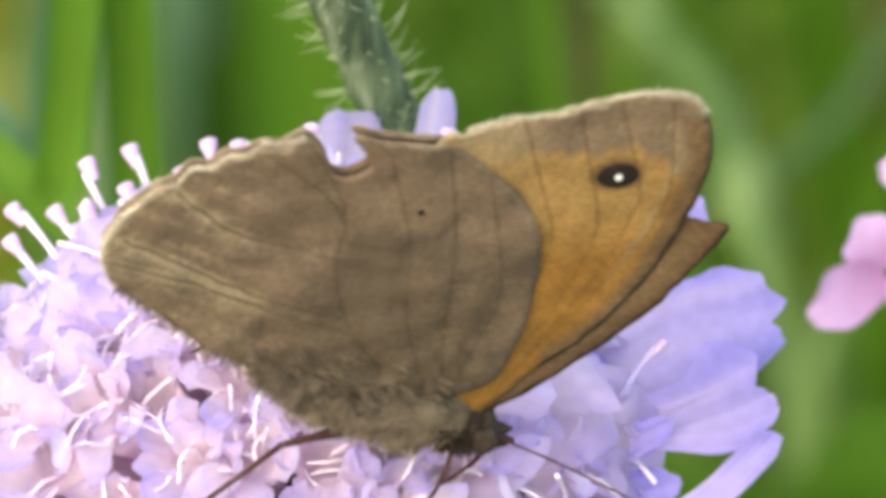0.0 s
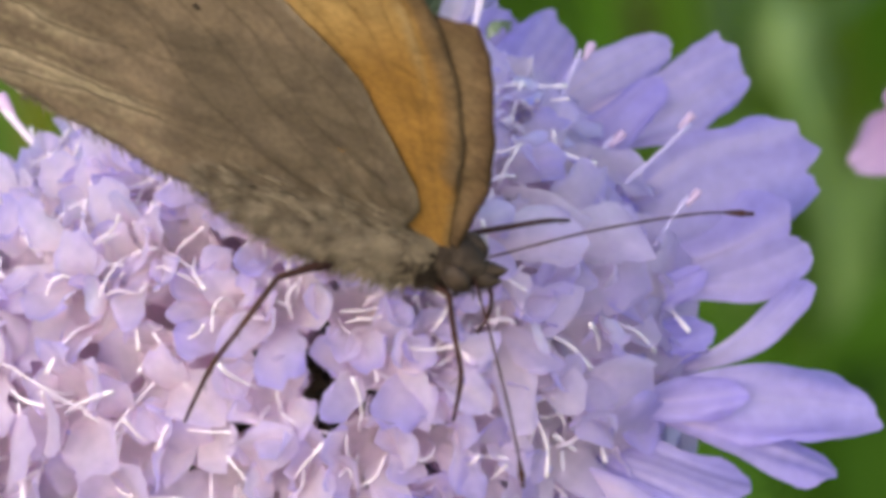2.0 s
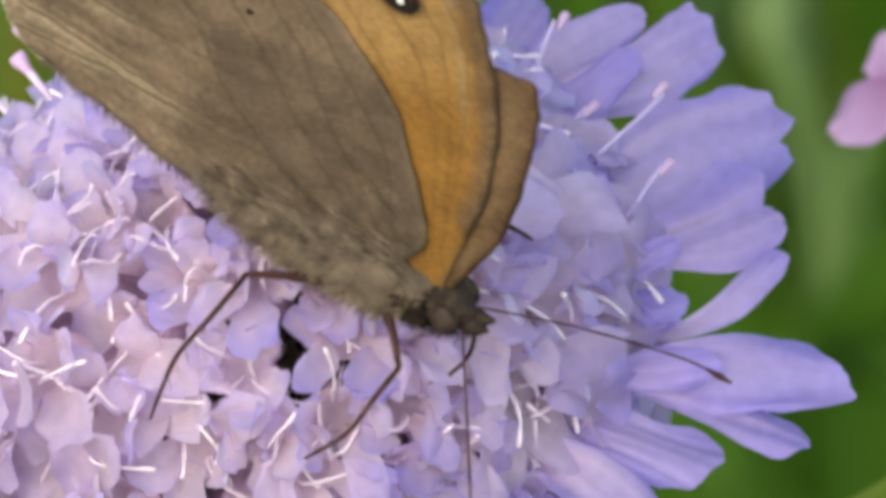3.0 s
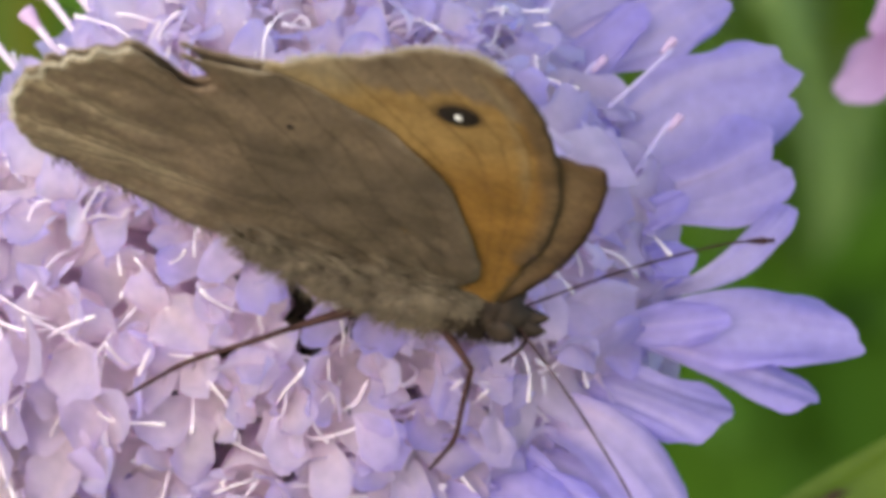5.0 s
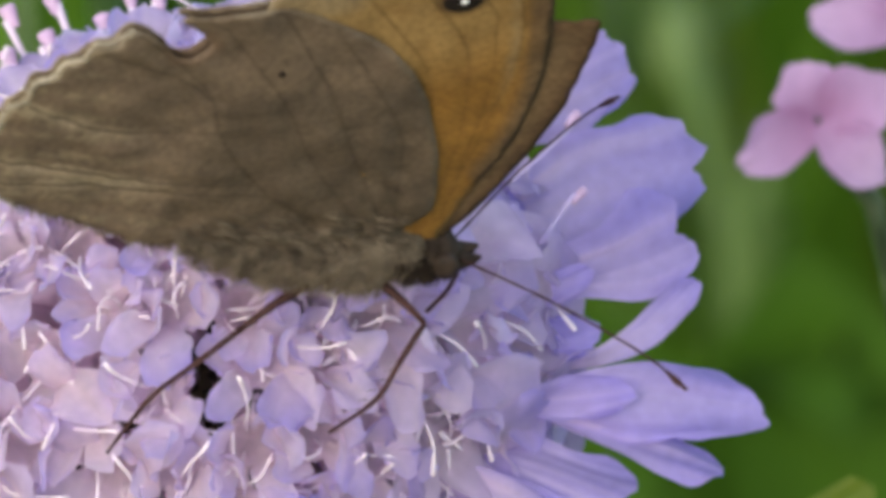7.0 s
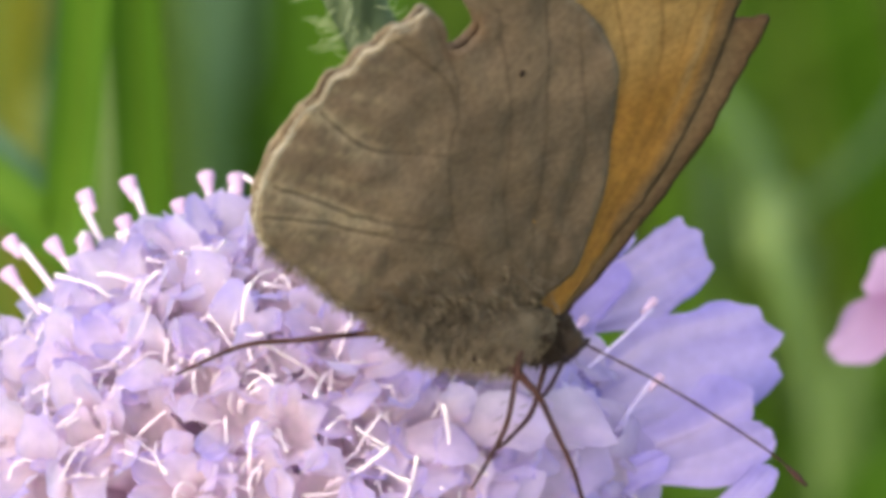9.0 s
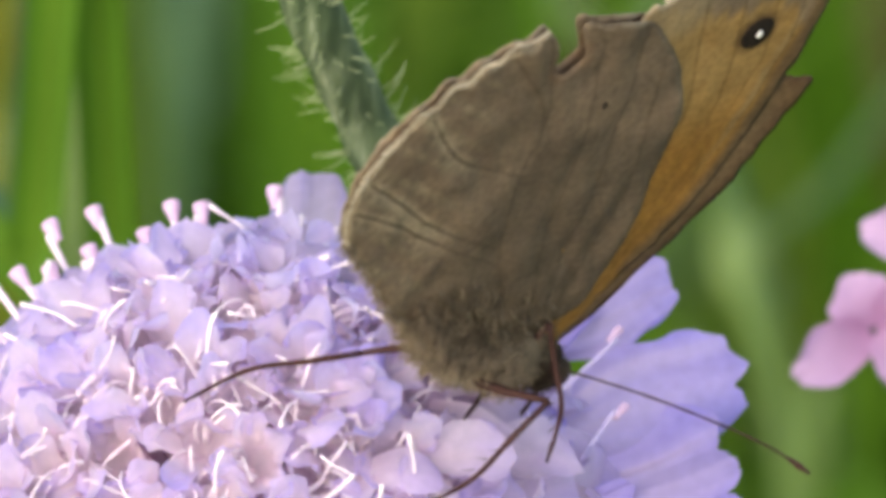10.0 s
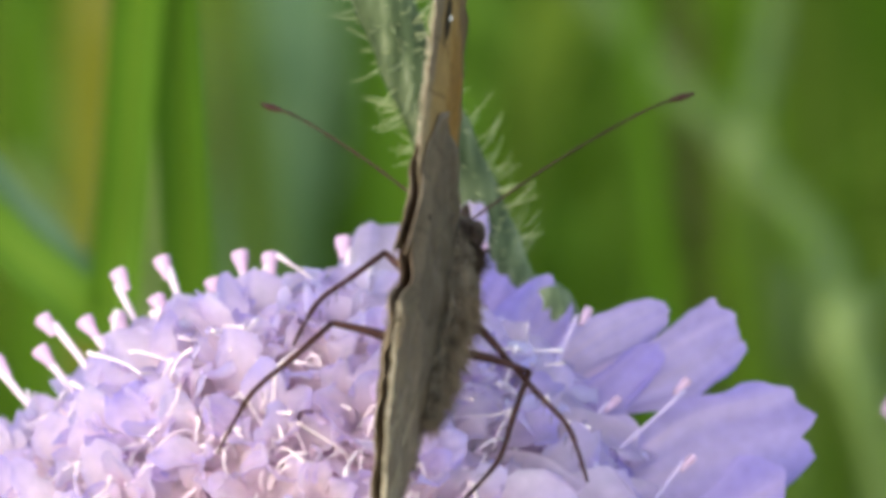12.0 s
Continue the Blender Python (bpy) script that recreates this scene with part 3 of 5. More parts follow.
        lobe(s, rng, a, (b - a).normalized(), mid.normalized(), (b - a).length * 1.1, wid * MM, (radians(78), radians(102)), 0.1 * MM, 0.3, 0.6, 0.3, 8, 4, 0.35, 0.5)
        child("bract", s.mesh("bract", M_bract, False), root)
    all_rays(rng, root)
    return root


flower = scabious()


def pins(root):
    """Straight styles with swollen pink tips along the upper rim of the head."""
    rng = random.Random(21)
    back = HEAD_POSE.inverted()
    ball = anther_mesh()
    spots = [(-10.4, 17.5, -11.3, 19.5), (-8.3, 17.5, -9.0, 20.2), (-5.7, 17.6, -6.2, 19.0), (-4.3, 17.5, -4.8, 20.5), (-2.8, 16.3, -3.2, 20.4), (0.8, 18.5, 0.75, 21.3), (-13.3, 13.8, -15.3, 17.0),
             (-14.7, 13.8, -15.4, 15.3), (-11.9, 15.2, -13.0, 16.9), (-10.5, 15.0, -11.3, 17.1), (-8.6, 16.5, -9.2, 18.1), (-16.5, 12.2, -17.8, 14.7), (8.2, 19.0, 8.1, 21.0)]
    pins_at = []
    for u0, v0, u1, v1 in spots:
        foot = back @ over(u0 * 0.86, v0 * 0.86, ray_plane(u0, v0) + 6.0)
        tip = back @ over(u1, v1, ray_plane(u1, v1) + 6.5)
        pins_at.append((foot, tip))
    # styles lying over the outer florets
    for (u0, v0), (u1, v1) in (((12.0, 13.6), (13.9, 17.6)), ((15.6, 10.2), (19.15, 13.8)), ((17.4, 7.0), (19.5, 9.6)), ((13.0, 10.2), (15.4, 12.8))):
        pins_at.append((back @ over(u0, v0, ray_plane(u0, v0) + 4.0), back @ over(u1, v1, ray_plane(u1, v1) + 3.4)))
    for i, (foot, tip) in enumerate(pins_at):
        flat = i >= len(spots)
        d = tip - foot
        m = Matrix.Translation(foot) @ axis_frame(d, d.orthogonal())
        p = child("style", pin_mesh(rng, d.length, 0.1 if flat else 0.2, M_style if flat else M_pin), root, m)
        child("stigma", ball, p, pose(0, 0, d.length) @ Matrix.Diagonal((0.62, 0.62, 0.8, 1) if flat else (1.08, 1.08, 0.9, 1)))


pins(flower)


def stalk_mesh(rng, pts, r0, r1, n=24):
    s = Soup()
    line = spline(pts, n)
    s.tube(line, [(r0 + (r1 - r0) * i / n) * (1 + 0.05 * math.sin(i * 1.7)) for i in range(n + 1)], 14)
    return s, line


def hairs(rng, line, r, count, lo, hi):
    s = Soup()
    for _ in range(count):
        i = rng.randrange(len(line) - 1)
        p = line[i].lerp(line[i + 1], rng.random())
        d = (line[i + 1] - line[i]).normalized()
        q = d.orthogonal().normalized()
        q = Matrix.Rotation(rng.uniform(0, 6.283), 3, d) @ q
        ln = rng.uniform(lo, hi) * MM
        e = (q - d * rng.uniform(-0.1, 0.5)).normalized()
        k = q * 0.3 * ln * rng.uniform(-1, 0.3)
        s.tube([p + q * r * 0.9, p + q * r + e * ln * 0.5, p + q * r + e * ln - d * 0.25 * ln * rng.random() + k * 0.2], [0.05 * MM, 0.032 * MM, 0.010 * MM], 4)
    return s


def flower_stalk():
    """The flower's own stalk, from under the head down to the ground."""
    rng = random.Random(31)
    top = HEAD + AXIS * -6 * MM
    pts = [top, top - AXIS * 14 * MM + Vector((0, 0, -0.004)), top + Vector((0.006, 0.035, -0.07)), top + Vector((0.02, 0.06, -0.25)), Vector((0.03, 0.09, -0.01))]
    back = HEAD_POSE.inverted()
    s, line = stalk_mesh(rng, [back @ p for p in pts], 1.9 * MM, 2.2 * MM, 40)
    st = child("stalk", s.mesh("stalk", M_stem, False), flower, label="green hairy flower stalk")
    h = hairs(rng, line, 1.9 * MM, 300, 1.2, 2.6)
    tagged(child("bristles", h.mesh("bristles", M_hair, False), st), kind="stuff")


flower_stalk()


def hairy_stem():
    """A second stem that rises just behind the head."""
    rng = random.Random(32)
    root = tagged(new("hairy_stem"), "grey-green hairy scabious stem rising behind the flower", "stem")
    root.empty_display_size = 0.01
    pts = [over(-12.2, 66, -18), over(-3.5, 45, -17), over(1.2, 33.0, -20.5), over(4.9, 25.0, -28.5), over(7.8, 18, -31.5), over(12.8, 5, -34)]
    pts += [Vector((0.03, 0.07, 0.36)), Vector((0.045, 0.10, 0.15)), Vector((0.05, 0.11, -0.01))]
    s, line = stalk_mesh(rng, pts, 1.55 * MM, 1.7 * MM, 70)
    child("stalk", s.mesh("stalk", M_stem, False), root)
    h = hairs(rng, line[:34], 1.5 * MM, 460, 0.4, 2.4)
    tagged(child("bristles", h.mesh("bristles", M_hair, False), root), kind="stuff")
    # a bud at its far upper end
    s = Soup()
    top, d = Vector(pts[0]), (Vector(pts[0]) - Vector(pts[1])).normalized()
    m = Matrix.Translation(top) @ axis_frame(d, d.orthogonal())
    s.grid([[m @ Vector((r * MM * math.cos(a), r * MM * math.sin(a), z * MM)) for a in (2 * math.pi * q / 12 for q in range(12))] for r, z in ((1.7, -0.5), (4.5, 1.5), (5.5, 4), (4, 7), (0.3, 8.5))], [0] * 5, closed=True)
    child("bud", s.mesh("bud", M_calyx, False), root)
    return root


stem = hairy_stem()


def pink_flower(centre, petals, label):
    """A small pink flower with rounded petals on a thin stalk."""
    rng = random.Random(41)
    root = tagged(new("pink_flower"), label, "flower", "pink flowers")
    root.empty_display_size = 0.01
    root.matrix_basis = Matrix.Translation(centre)
    for u, v, ln, w in petals:
        s = Soup()
        out = (view_right * u + view_up * v).normalized()
        lobe(s, rng, out * 0.2 * MM, out, view_back, ln * MM, w * MM, (radians(62), radians(98)), 0.25 * MM, 0.1, 0.95, 0.2, 9, 8, 0.6, 0.5)
        child("petal", s.mesh("petal", M_pink), root)
    s = Soup()
    s.tube(spline([view_back * -1.0 * MM, Vector((0.006, 0.012, -0.03)), Vector((0.02, 0.03, -0.2)), Vector((0.03, 0.05, -0.49))], 16), 0.6 * MM, 8)
    child("stalk", s.mesh("stalk", M_stem, False), root)
    return root


pink = pink_flower(over(33.0, 14.2, -60), [(-5.0, -2.0, 5.0, 3.4), (-1.4, 2.6, 3.4, 4.0), (3.0, -2.4, 5.0, 3.5), (3.6, 2.2, 4.6, 3.9)], "small pink wild flower with rounded petals beside the scabious")
pink_high = pink_flower(over(38.4, 19.8, -66), [(-5.0, 1.0, 5.6, 3.8), (-1.6, 3.0, 4.0, 4.0), (3.0, -1.4, 5.0, 3.8), (3.0, 2.6, 5.0, 4.0)], "second pink wild flower on a taller stalk")


# ---- blades and stalks beyond the flower ----
EYE = ANCHOR + view_back * 1.2


def beyond(u, v, gap):
    """A place gap metres behind the flower, on the line of sight over (u, v)."""
    return EYE + (over(u, v, 0) - EYE) * (1 + gap / 1.2)


def tall_blade(name, pts, width, mat, label, tone=0.4):
    """A long grass leaf with a folded midrib, from its tip down to the ground."""
    s = Soup()
    P = [beyond(*p) for p in pts]
    P.append(Vector((P[-1].x * 1.05 + 0.01, P[-1].y + 0.03, -0.01)))
    line = spline(P, 30)
    rows, tt = [], []
    for i, p in enumerate(line):
        d = (line[min(i + 1, 30)] - line[max(i - 1, 0)]).normalized()
        side = d.cross(view_back).normalized()
        n = side.cross(d)
        k = width * min(1.0, 0.12 + i / 7.0) / 2
        rows.append([p - side * k, p - side * k * 0.5 - n * k * 0.18, p - n * k * 0.3, p + side * k * 0.5 - n * k * 0.18, p + side * k])
        tt.append([tone - 0.1, tone, tone + 0.15, tone, tone - 0.1])
    s.grid(rows, tt)
    root = tagged(new(name), label, "grass blade", "tall grass blades")
    root.empty_display_size = 0.01
    root.matrix_basis = Matrix.Translation(P[-1])
    s.v = [v - P[-1] for v in s.v]
    child("blade", s.mesh("blade", mat), root)
    s = Soup()
    s.tube([r[2] - P[-1] for r in rows], [0.05 * width * min(1.0, 0.2 + i / 7.0) for i in range(len(rows))], 5, tone + 0.2)
    child("midrib", s.mesh("midrib", mat), root)
    return root


def pale_stalk(pts, r, label, knot=None):
    root = tagged(new("meadow_stalk"), label, "stalk", "pale meadow stalks")
    root.empty_display_size = 0.01
    s = Soup()
    P = [beyond(*p) for p in pts]
    P.append(Vector((P[-1].x * 1.1, P[-1].y + 0.05, -0.01)))
    s.tube(spline(P, 40), r, 8, 0.35)
    child("stalk", s.mesh("stalk", M_pale), root)
    if knot:
        k = beyond(*knot)
        s = Soup()
        s.grid([[k + (view_right * math.cos(a) + view_up * math.sin(a) * 1.7) * math.sin(b) * r * 1.7 + view_back * math.cos(b) * r * 1.5 for a in (2 * math.pi * q / 12 for q in range(12))] for b in (math.pi * (i + 0.02) / 6.04 for i in range(7))], [0.8] * 7, closed=True)
        child("joint", s.mesh("joint", M_pale), root, label="pale swollen joint")
    return root


SOFT = "out of focus"
tall_blade("grass_blade", [(-6.2, 46, 0.45), (-6.4, 27, 0.45), (-7.4, 8, 0.45)], 0.0044, M_teal, "bluish green grass blade, " + SOFT, 0.8)
tall_blade("grass_blade", [(-9.5, 46, 0.46), (-9.4, 27, 0.46), (-10.0, 8, 0.46)], 0.0050, M_teal, "pale bluish green grass blade, " + SOFT, 0.95)
tall_blade("grass_blade", [(-12.2, 46, 0.44), (-12.4, 26, 0.44), (-13.0, 8, 0.44)], 0.0028, M_olive, "olive grass blade, " + SOFT, 0.25)
tall_blade("grass_blade", [(-13.8, 46, 0.34), (-14.4, 28, 0.34), (-16.0, 21, 0.34), (-17.5, 8, 0.34)], 0.0014, M_pale, "pale narrow grass blade, " + SOFT, 0.5)
tall_blade("grass_blade", [(-17.5, 30, 0.33), (-15.0, 22, 0.33), (-13.2, 18, 0.33), (-11.0, 8, 0.33)], 0.0013, M_pale, "pale leaning grass blade, " + SOFT, 0.7)
tall_blade("grass_blade", [(-15.4, 46, 0.33), (-15.7, 28, 0.33), (-16.4, 10, 0.33)], 0.0021, M_olive, "yellow-olive grass blade, " + SOFT, 0.45)
tall_blade("grass_blade", [(-19.0, 46, 0.36), (-18.4, 26, 0.36), (-19.0, 10, 0.36)], 0.0050, M_grass, "mid green grass blade, " + SOFT, 0.42)
tall_blade("grass_blade", [(-2.2, 46, 0.47), (-2.8, 27, 0.47), (-4.0, 8, 0.47)], 0.0050, M_grass, "dark green grass blade, " + SOFT, 0.12)
tall_blade("grass_blade", [(2.6, 46, 0.42), (2.0, 27, 0.42), (1.0, 8, 0.42)], 0.0080, M_grass, "broad mid green grass blade, " + SOFT, 0.38)
tall_blade("grass_blade", [(-24.0, 28, 0.10), (-18.6, 21.8, 0.10), (-13.4, 16.6, 0.10), (-8.0, 4.0, 0.11)], 0.0026, M_grass, "bright green grass blade slanting behind the flower", 0.5)
tall_blade("grass_blade", [(-24.0, 31, 0.13), (-18.6, 24.4, 0.13), (-14.4, 19.4, 0.13), (-9.0, 6.0, 0.14)], 0.0013, M_teal, "dull grey-green grass blade slanting behind the flower", 0.15)
tall_blade("grass_blade", [(8.5, 46, 0.52), (9.0, 26, 0.52), (10.0, 4, 0.52)], 0.0090, M_grass, "broad mid green grass blade, " + SOFT, 0.42)
tall_blade("grass_blade", [(14.4, 46, 0.50), (14.6, 26, 0.50), (16.5, 4, 0.50)], 0.0032, M_straw, "dry brownish grass blade, " + SOFT, 0.2)
tall_blade("grass_blade", [(19.0, 46, 0.55), (20.0, 26, 0.55), (22.0, 0, 0.55)], 0.0080, M_grass, "fresh green grass blade, " + SOFT, 0.75)
tall_blade("grass_blade", [(25.6, 46, 0.53), (26.2, 26, 0.53), (28.0, 0, 0.53)], 0.0056, M_grass, "fresh green grass blade, " + SOFT, 1.0)
tall_blade("grass_blade", [(30.4, 46, 0.50), (29.8, 27, 0.50), (31.0, 4, 0.50)], 0.0046, M_straw, "dry brownish grass blade, " + SOFT, 0.45)
tall_blade("grass_blade", [(34.6, 46, 0.52), (34.6, 20, 0.52), (36.0, 0, 0.52)], 0.0070, M_olive, "olive green grass blade, " + SOFT, 0.1)
# two broad blades added in dark green to stand for shade low in the grass
tall_blade("grass_blade", [(26.0, 0, 0.30), (30.0, -10, 0.30), (33.0, -24, 0.30)], 0.012, M_grass, "broad mid green grass blade, " + SOFT, 0.12)
tall_blade("grass_blade", [(20.0, -2, 0.34), (22.0, -12, 0.34), (20.0, -26, 0.34)], 0.014, M_grass, "broad mid green grass blade, " + SOFT, 0.25)
pale_stalk([(9.0, 37, 0.36), (18.6, 27, 0.33), (22.6, 22.5, 0.32), (24.0, 17.6, 0.31), (26.4, 9, 0.31), (27.6, 0, 0.31), (28.8, -12, 0.32)], 0.0010, "pale green meadow stalk with a whitish joint, " + SOFT, (24.0, 17.6, 0.31))
pale_stalk([(20.6, 46, 0.36), (19.6, 34, 0.34), (18.6, 27, 0.33), (20.0, 16, 0.35), (21.0, -4, 0.40)], 0.0008, "thin pale green side stalk with a joint, " + SOFT, (18.6, 27, 0.33))
pale_stalk([(34.0, 29, 0.34), (29.0, 22, 0.32), (24.4, 17.0, 0.312), (24.8, 8, 0.34), (26.0, -6, 0.40)], 0.0006, "thin pale green stalk, " + SOFT)
pale_stalk([(-21.0, 27, 0.33), (-16.5, 21.5, 0.33), (-13.8, 19.4, 0.33), (-13.0, 8, 0.35)], 0.0010, "pale grey-green meadow stalk with a joint, " + SOFT, (-13.8, 19.4, 0.33))


def leafy_twig():
    """A thin hairy stalk with a browning leaf, low beside the flower."""
    rng = random.Random(52)
    root = tagged(new("withering_leaf"), "green leaf with brown withered patches on a hairy stalk", "leaf")
    root.empty_display_size = 0.01
    s = Soup()
    P = [over(39.0, -8.0, -67), over(33.4, -11.6, -67), over(30.0, -13.2, -67), over(25.0, -15.7, -67), over(20.0, -18.3, -67), over(13.0, -23.0, -68)]
    P += [Vector((0.02, 0.06, 0.35)), Vector((0.03, 0.08, -0.01))]
    line = spline(P, 50)
    s.tube(line, 0.35 * MM, 8)
    st = child("stalk", s.mesh("stalk", M_bract, False), root)
    h = hairs(rng, line[:30], 0.35 * MM, 130, 0.5, 1.2)
    tagged(child("bristles", h.mesh("bristles", M_hair, False), st), kind="stuff")
    s = Soup()
    a, b = over(15.5, -20.5, -64), over(37.0, -10.2, -62)
    out = (b - a).normalized()
    lobe(s, rng, a, out, view_back, (b - a).length * 1.05, 3.8 * MM, (radians(84), radians(96)), 0.3 * MM, 0.1, 0.7, 0.2, 12, 8, 0.5, 0.4)
    child("blade", s.mesh("blade", M_leafgreen), root)
    # dry spots that lie flat on the blade, ragged at the edge
    for u, v, wide, high, tilt in ((24.0, -12.7, 1.9, 0.85, -0.3), (25.5, -12.4, 1.0, 0.5, 0.5), (28.4, -11.2, 1.5, 0.3, 0.4), (21.2, -14.3, 0.6, 0.3, 0.4)):
        s = Soup()
        k = over(u, v, -61.4)
        along_, across = view_right * math.cos(tilt) + view_up * math.sin(tilt), view_up * math.cos(tilt) - view_right * math.sin(tilt)
        rows = []
        for c in (0.02, 0.35, 0.7, 1.0):
            rows.append([k + (along_ * wide * math.cos(q) + across * high * math.sin(q)) * c * MM * (1 + 0.75 * noise.noise((2 * math.cos(q) + u, 2 * math.sin(q) + v, 0.3))) + view_back * (0.25 * (1 - c * c)) * MM for q in (2 * math.pi * j / 28 for j in range(28))])
        s.grid(rows, [0] * 4, closed=True)
        child("withered_patch", s.mesh("withered_patch", M_brown, False), root)


leafy_twig()


# ---- the butterfly ----
# local axes: x forward along the picture of the closed wings, z up, y to its far side; millimetres in the outlines
HIND = [(-1.7, 0.4), (0.7, 2.2), (1.9, 6.1), (2.6, 11.4), (2.4, 15.6), (1.4, 18.6), (-0.2, 21.1), (-2.1, 23.4), (-3.9, 24.3), (-6.1, 24.8), (-7.9, 25.2),
        (-6.9, 22.9), (-7.3, 21.9), (-8.8, 22.1), (-9.4, 24.2), (-10.5, 25.5), (-11.8, 25.0), (-12.6, 25.2), (-13.5, 24.3), (-14.5, 24.4), (-15.4, 23.4), (-16.4, 23.4), (-17.2, 22.1), (-18.2, 21.9),
        (-19.1, 20.5), (-19.9, 19.6), (-20.4, 18.3), (-20.8, 17.2), (-20.8, 15.3), (-20.1, 13.2), (-17.8, 10.5), (-14.8, 6.6), (-12.2, 4.3), (-9.7, 1.9), (-7.8, 0.1), (-4.1, -1.4)]
FORE = [(-0.4, -1.9), (0.5, -0.9), (3.6, 2.8), (6.0, 5.6), (8.6, 10.2), (10.2, 14.6), (11.2, 19.1), (11.4, 22.2), (10.9, 24.7), (9.9, 26.4), (8.1, 26.9),
        (5.7, 26.7), (2.6, 25.7), (0.2, 25.5), (-1.8, 24.7), (-3.3, 24.4), (-5.4, 16.5), (-3.1, 5.7)]
# the other forewing is torn off short and held further forward
FORE_FAR = [(-0.4, -1.9), (1.0, -1.3), (5.0, 2.0), (7.9, 5.4), (10.4, 9.2), (12.0, 12.1), (12.7, 14.2), (11.4, 14.7), (9.5, 15.4), (6.0, 18.0), (2.0, 21.0), (-3.3, 21.0), (-5.4, 16.5), (-3.1, 5.7)]
VEINS_H = [[(-5.5, 3.5), (-7.6, 8.4), (-8.4, 14.3), (-8.0, 18.4), (-10.1, 24.9)], [(-8.4, 14.3), (-12.5, 16.4), (-14.7, 18.2), (-17.2, 21.5)], [(-7.6, 8.4), (-13.8, 12.3), (-16.7, 14.8), (-19.9, 17.4)],
           [(-7.6, 7.4), (-13.8, 11.3), (-17.0, 13.6), (-20.4, 15.6)], [(-2.2, 2.6), (-2.2, 8.6), (-2.0, 15.1), (-2.7, 23.5)], [(-3.4, 3.0), (-4.4, 8.9), (-4.5, 15.4), (-5.8, 23.4)], [(-1.5, 2.0), (0.6, 9.0), (0.3, 15.0), (-0.4, 20.5)],
           [(-8.0, 17.0), (-9.0, 20.0), (-12.6, 24.5)]]
VEINS_F = [[(0, 1), (2.0, 8.0), (3.2, 14.4), (2.4, 19.2), (1.2, 25.4)], [(0.5, 1), (4.0, 9.0), (5.6, 15.2), (4.9, 20.5), (4.2, 25.8)], [(1, 1), (5.5, 10.0), (7.4, 16.0), (7.7, 18.6), (6.3, 26.3)], [(1, 1), (6.7, 10.9), (9.2, 17.3), (9.1, 26.0)]]


def closed_curve(pts, per, jag, rng):
    out = []
    n = len(pts)
    for i in range(n):
        a, b, c, d = (Vector(pts[(i + k) % n]) for k in (-1, 0, 1, 2))
        for q in range(per):
            u = q / per
            p = 0.5 * (2 * b + (c - a) * u + (2 * a - 5 * b + 4 * c - d) * u * u + (3 * b - a - 3 * c + d) * u ** 3)
            out.append(p + Vector((rng.uniform(-jag, jag), rng.uniform(-jag, jag))))
    return out


def inside(p, poly):
    c = False
    j = len(poly) - 1
    for i in range(len(poly)):
        a, b = poly[i], poly[j]
        if (a[1] > p[1]) != (b[1] > p[1]) and p[0] < (b[0] - a[0]) * (p[1] - a[1]) / (b[1] - a[1]) + a[0]:
            c = not c
        j = i
    return c


def near_lines(p, lines):
    """Distance from p to the nearest of some curves, each a k x 2 array."""
    best = 99.0
    for ln in lines:
        a, b = ln[:-1], ln[1:]
        ab = b - a
        t = np.clip(((p - a) * ab).sum(1) / (ab * ab).sum(1), 0, 1)
        best = min(best, float(np.sqrt((((a + ab * t[:, None]) - p) ** 2).sum(1)).min()))
    return best


def lerp(a, b, u):
    return tuple(p + (q - p) * u for p, q in zip(a, b))


BROWN, DARK, PALE = (0.176, 0.129, 0.090), (0.148, 0.110, 0.077), (0.25, 0.18, 0.125)
ORANGE, ORANGE_PALE = (0.315, 0.160, 0.040), (0.41, 0.255, 0.10)


DARK_FIELD = np.array([(-9.0, 1.0), (-9.2, 8.0), (-8.3, 12.8), (-8.2, 14.6), (-7.4, 16.0), (-5.5, 16.6), (-4.2, 15.9), (-2.7, 15.1), (-1.2, 14.6), (0.4, 13.9), (2.6, 13.4)])


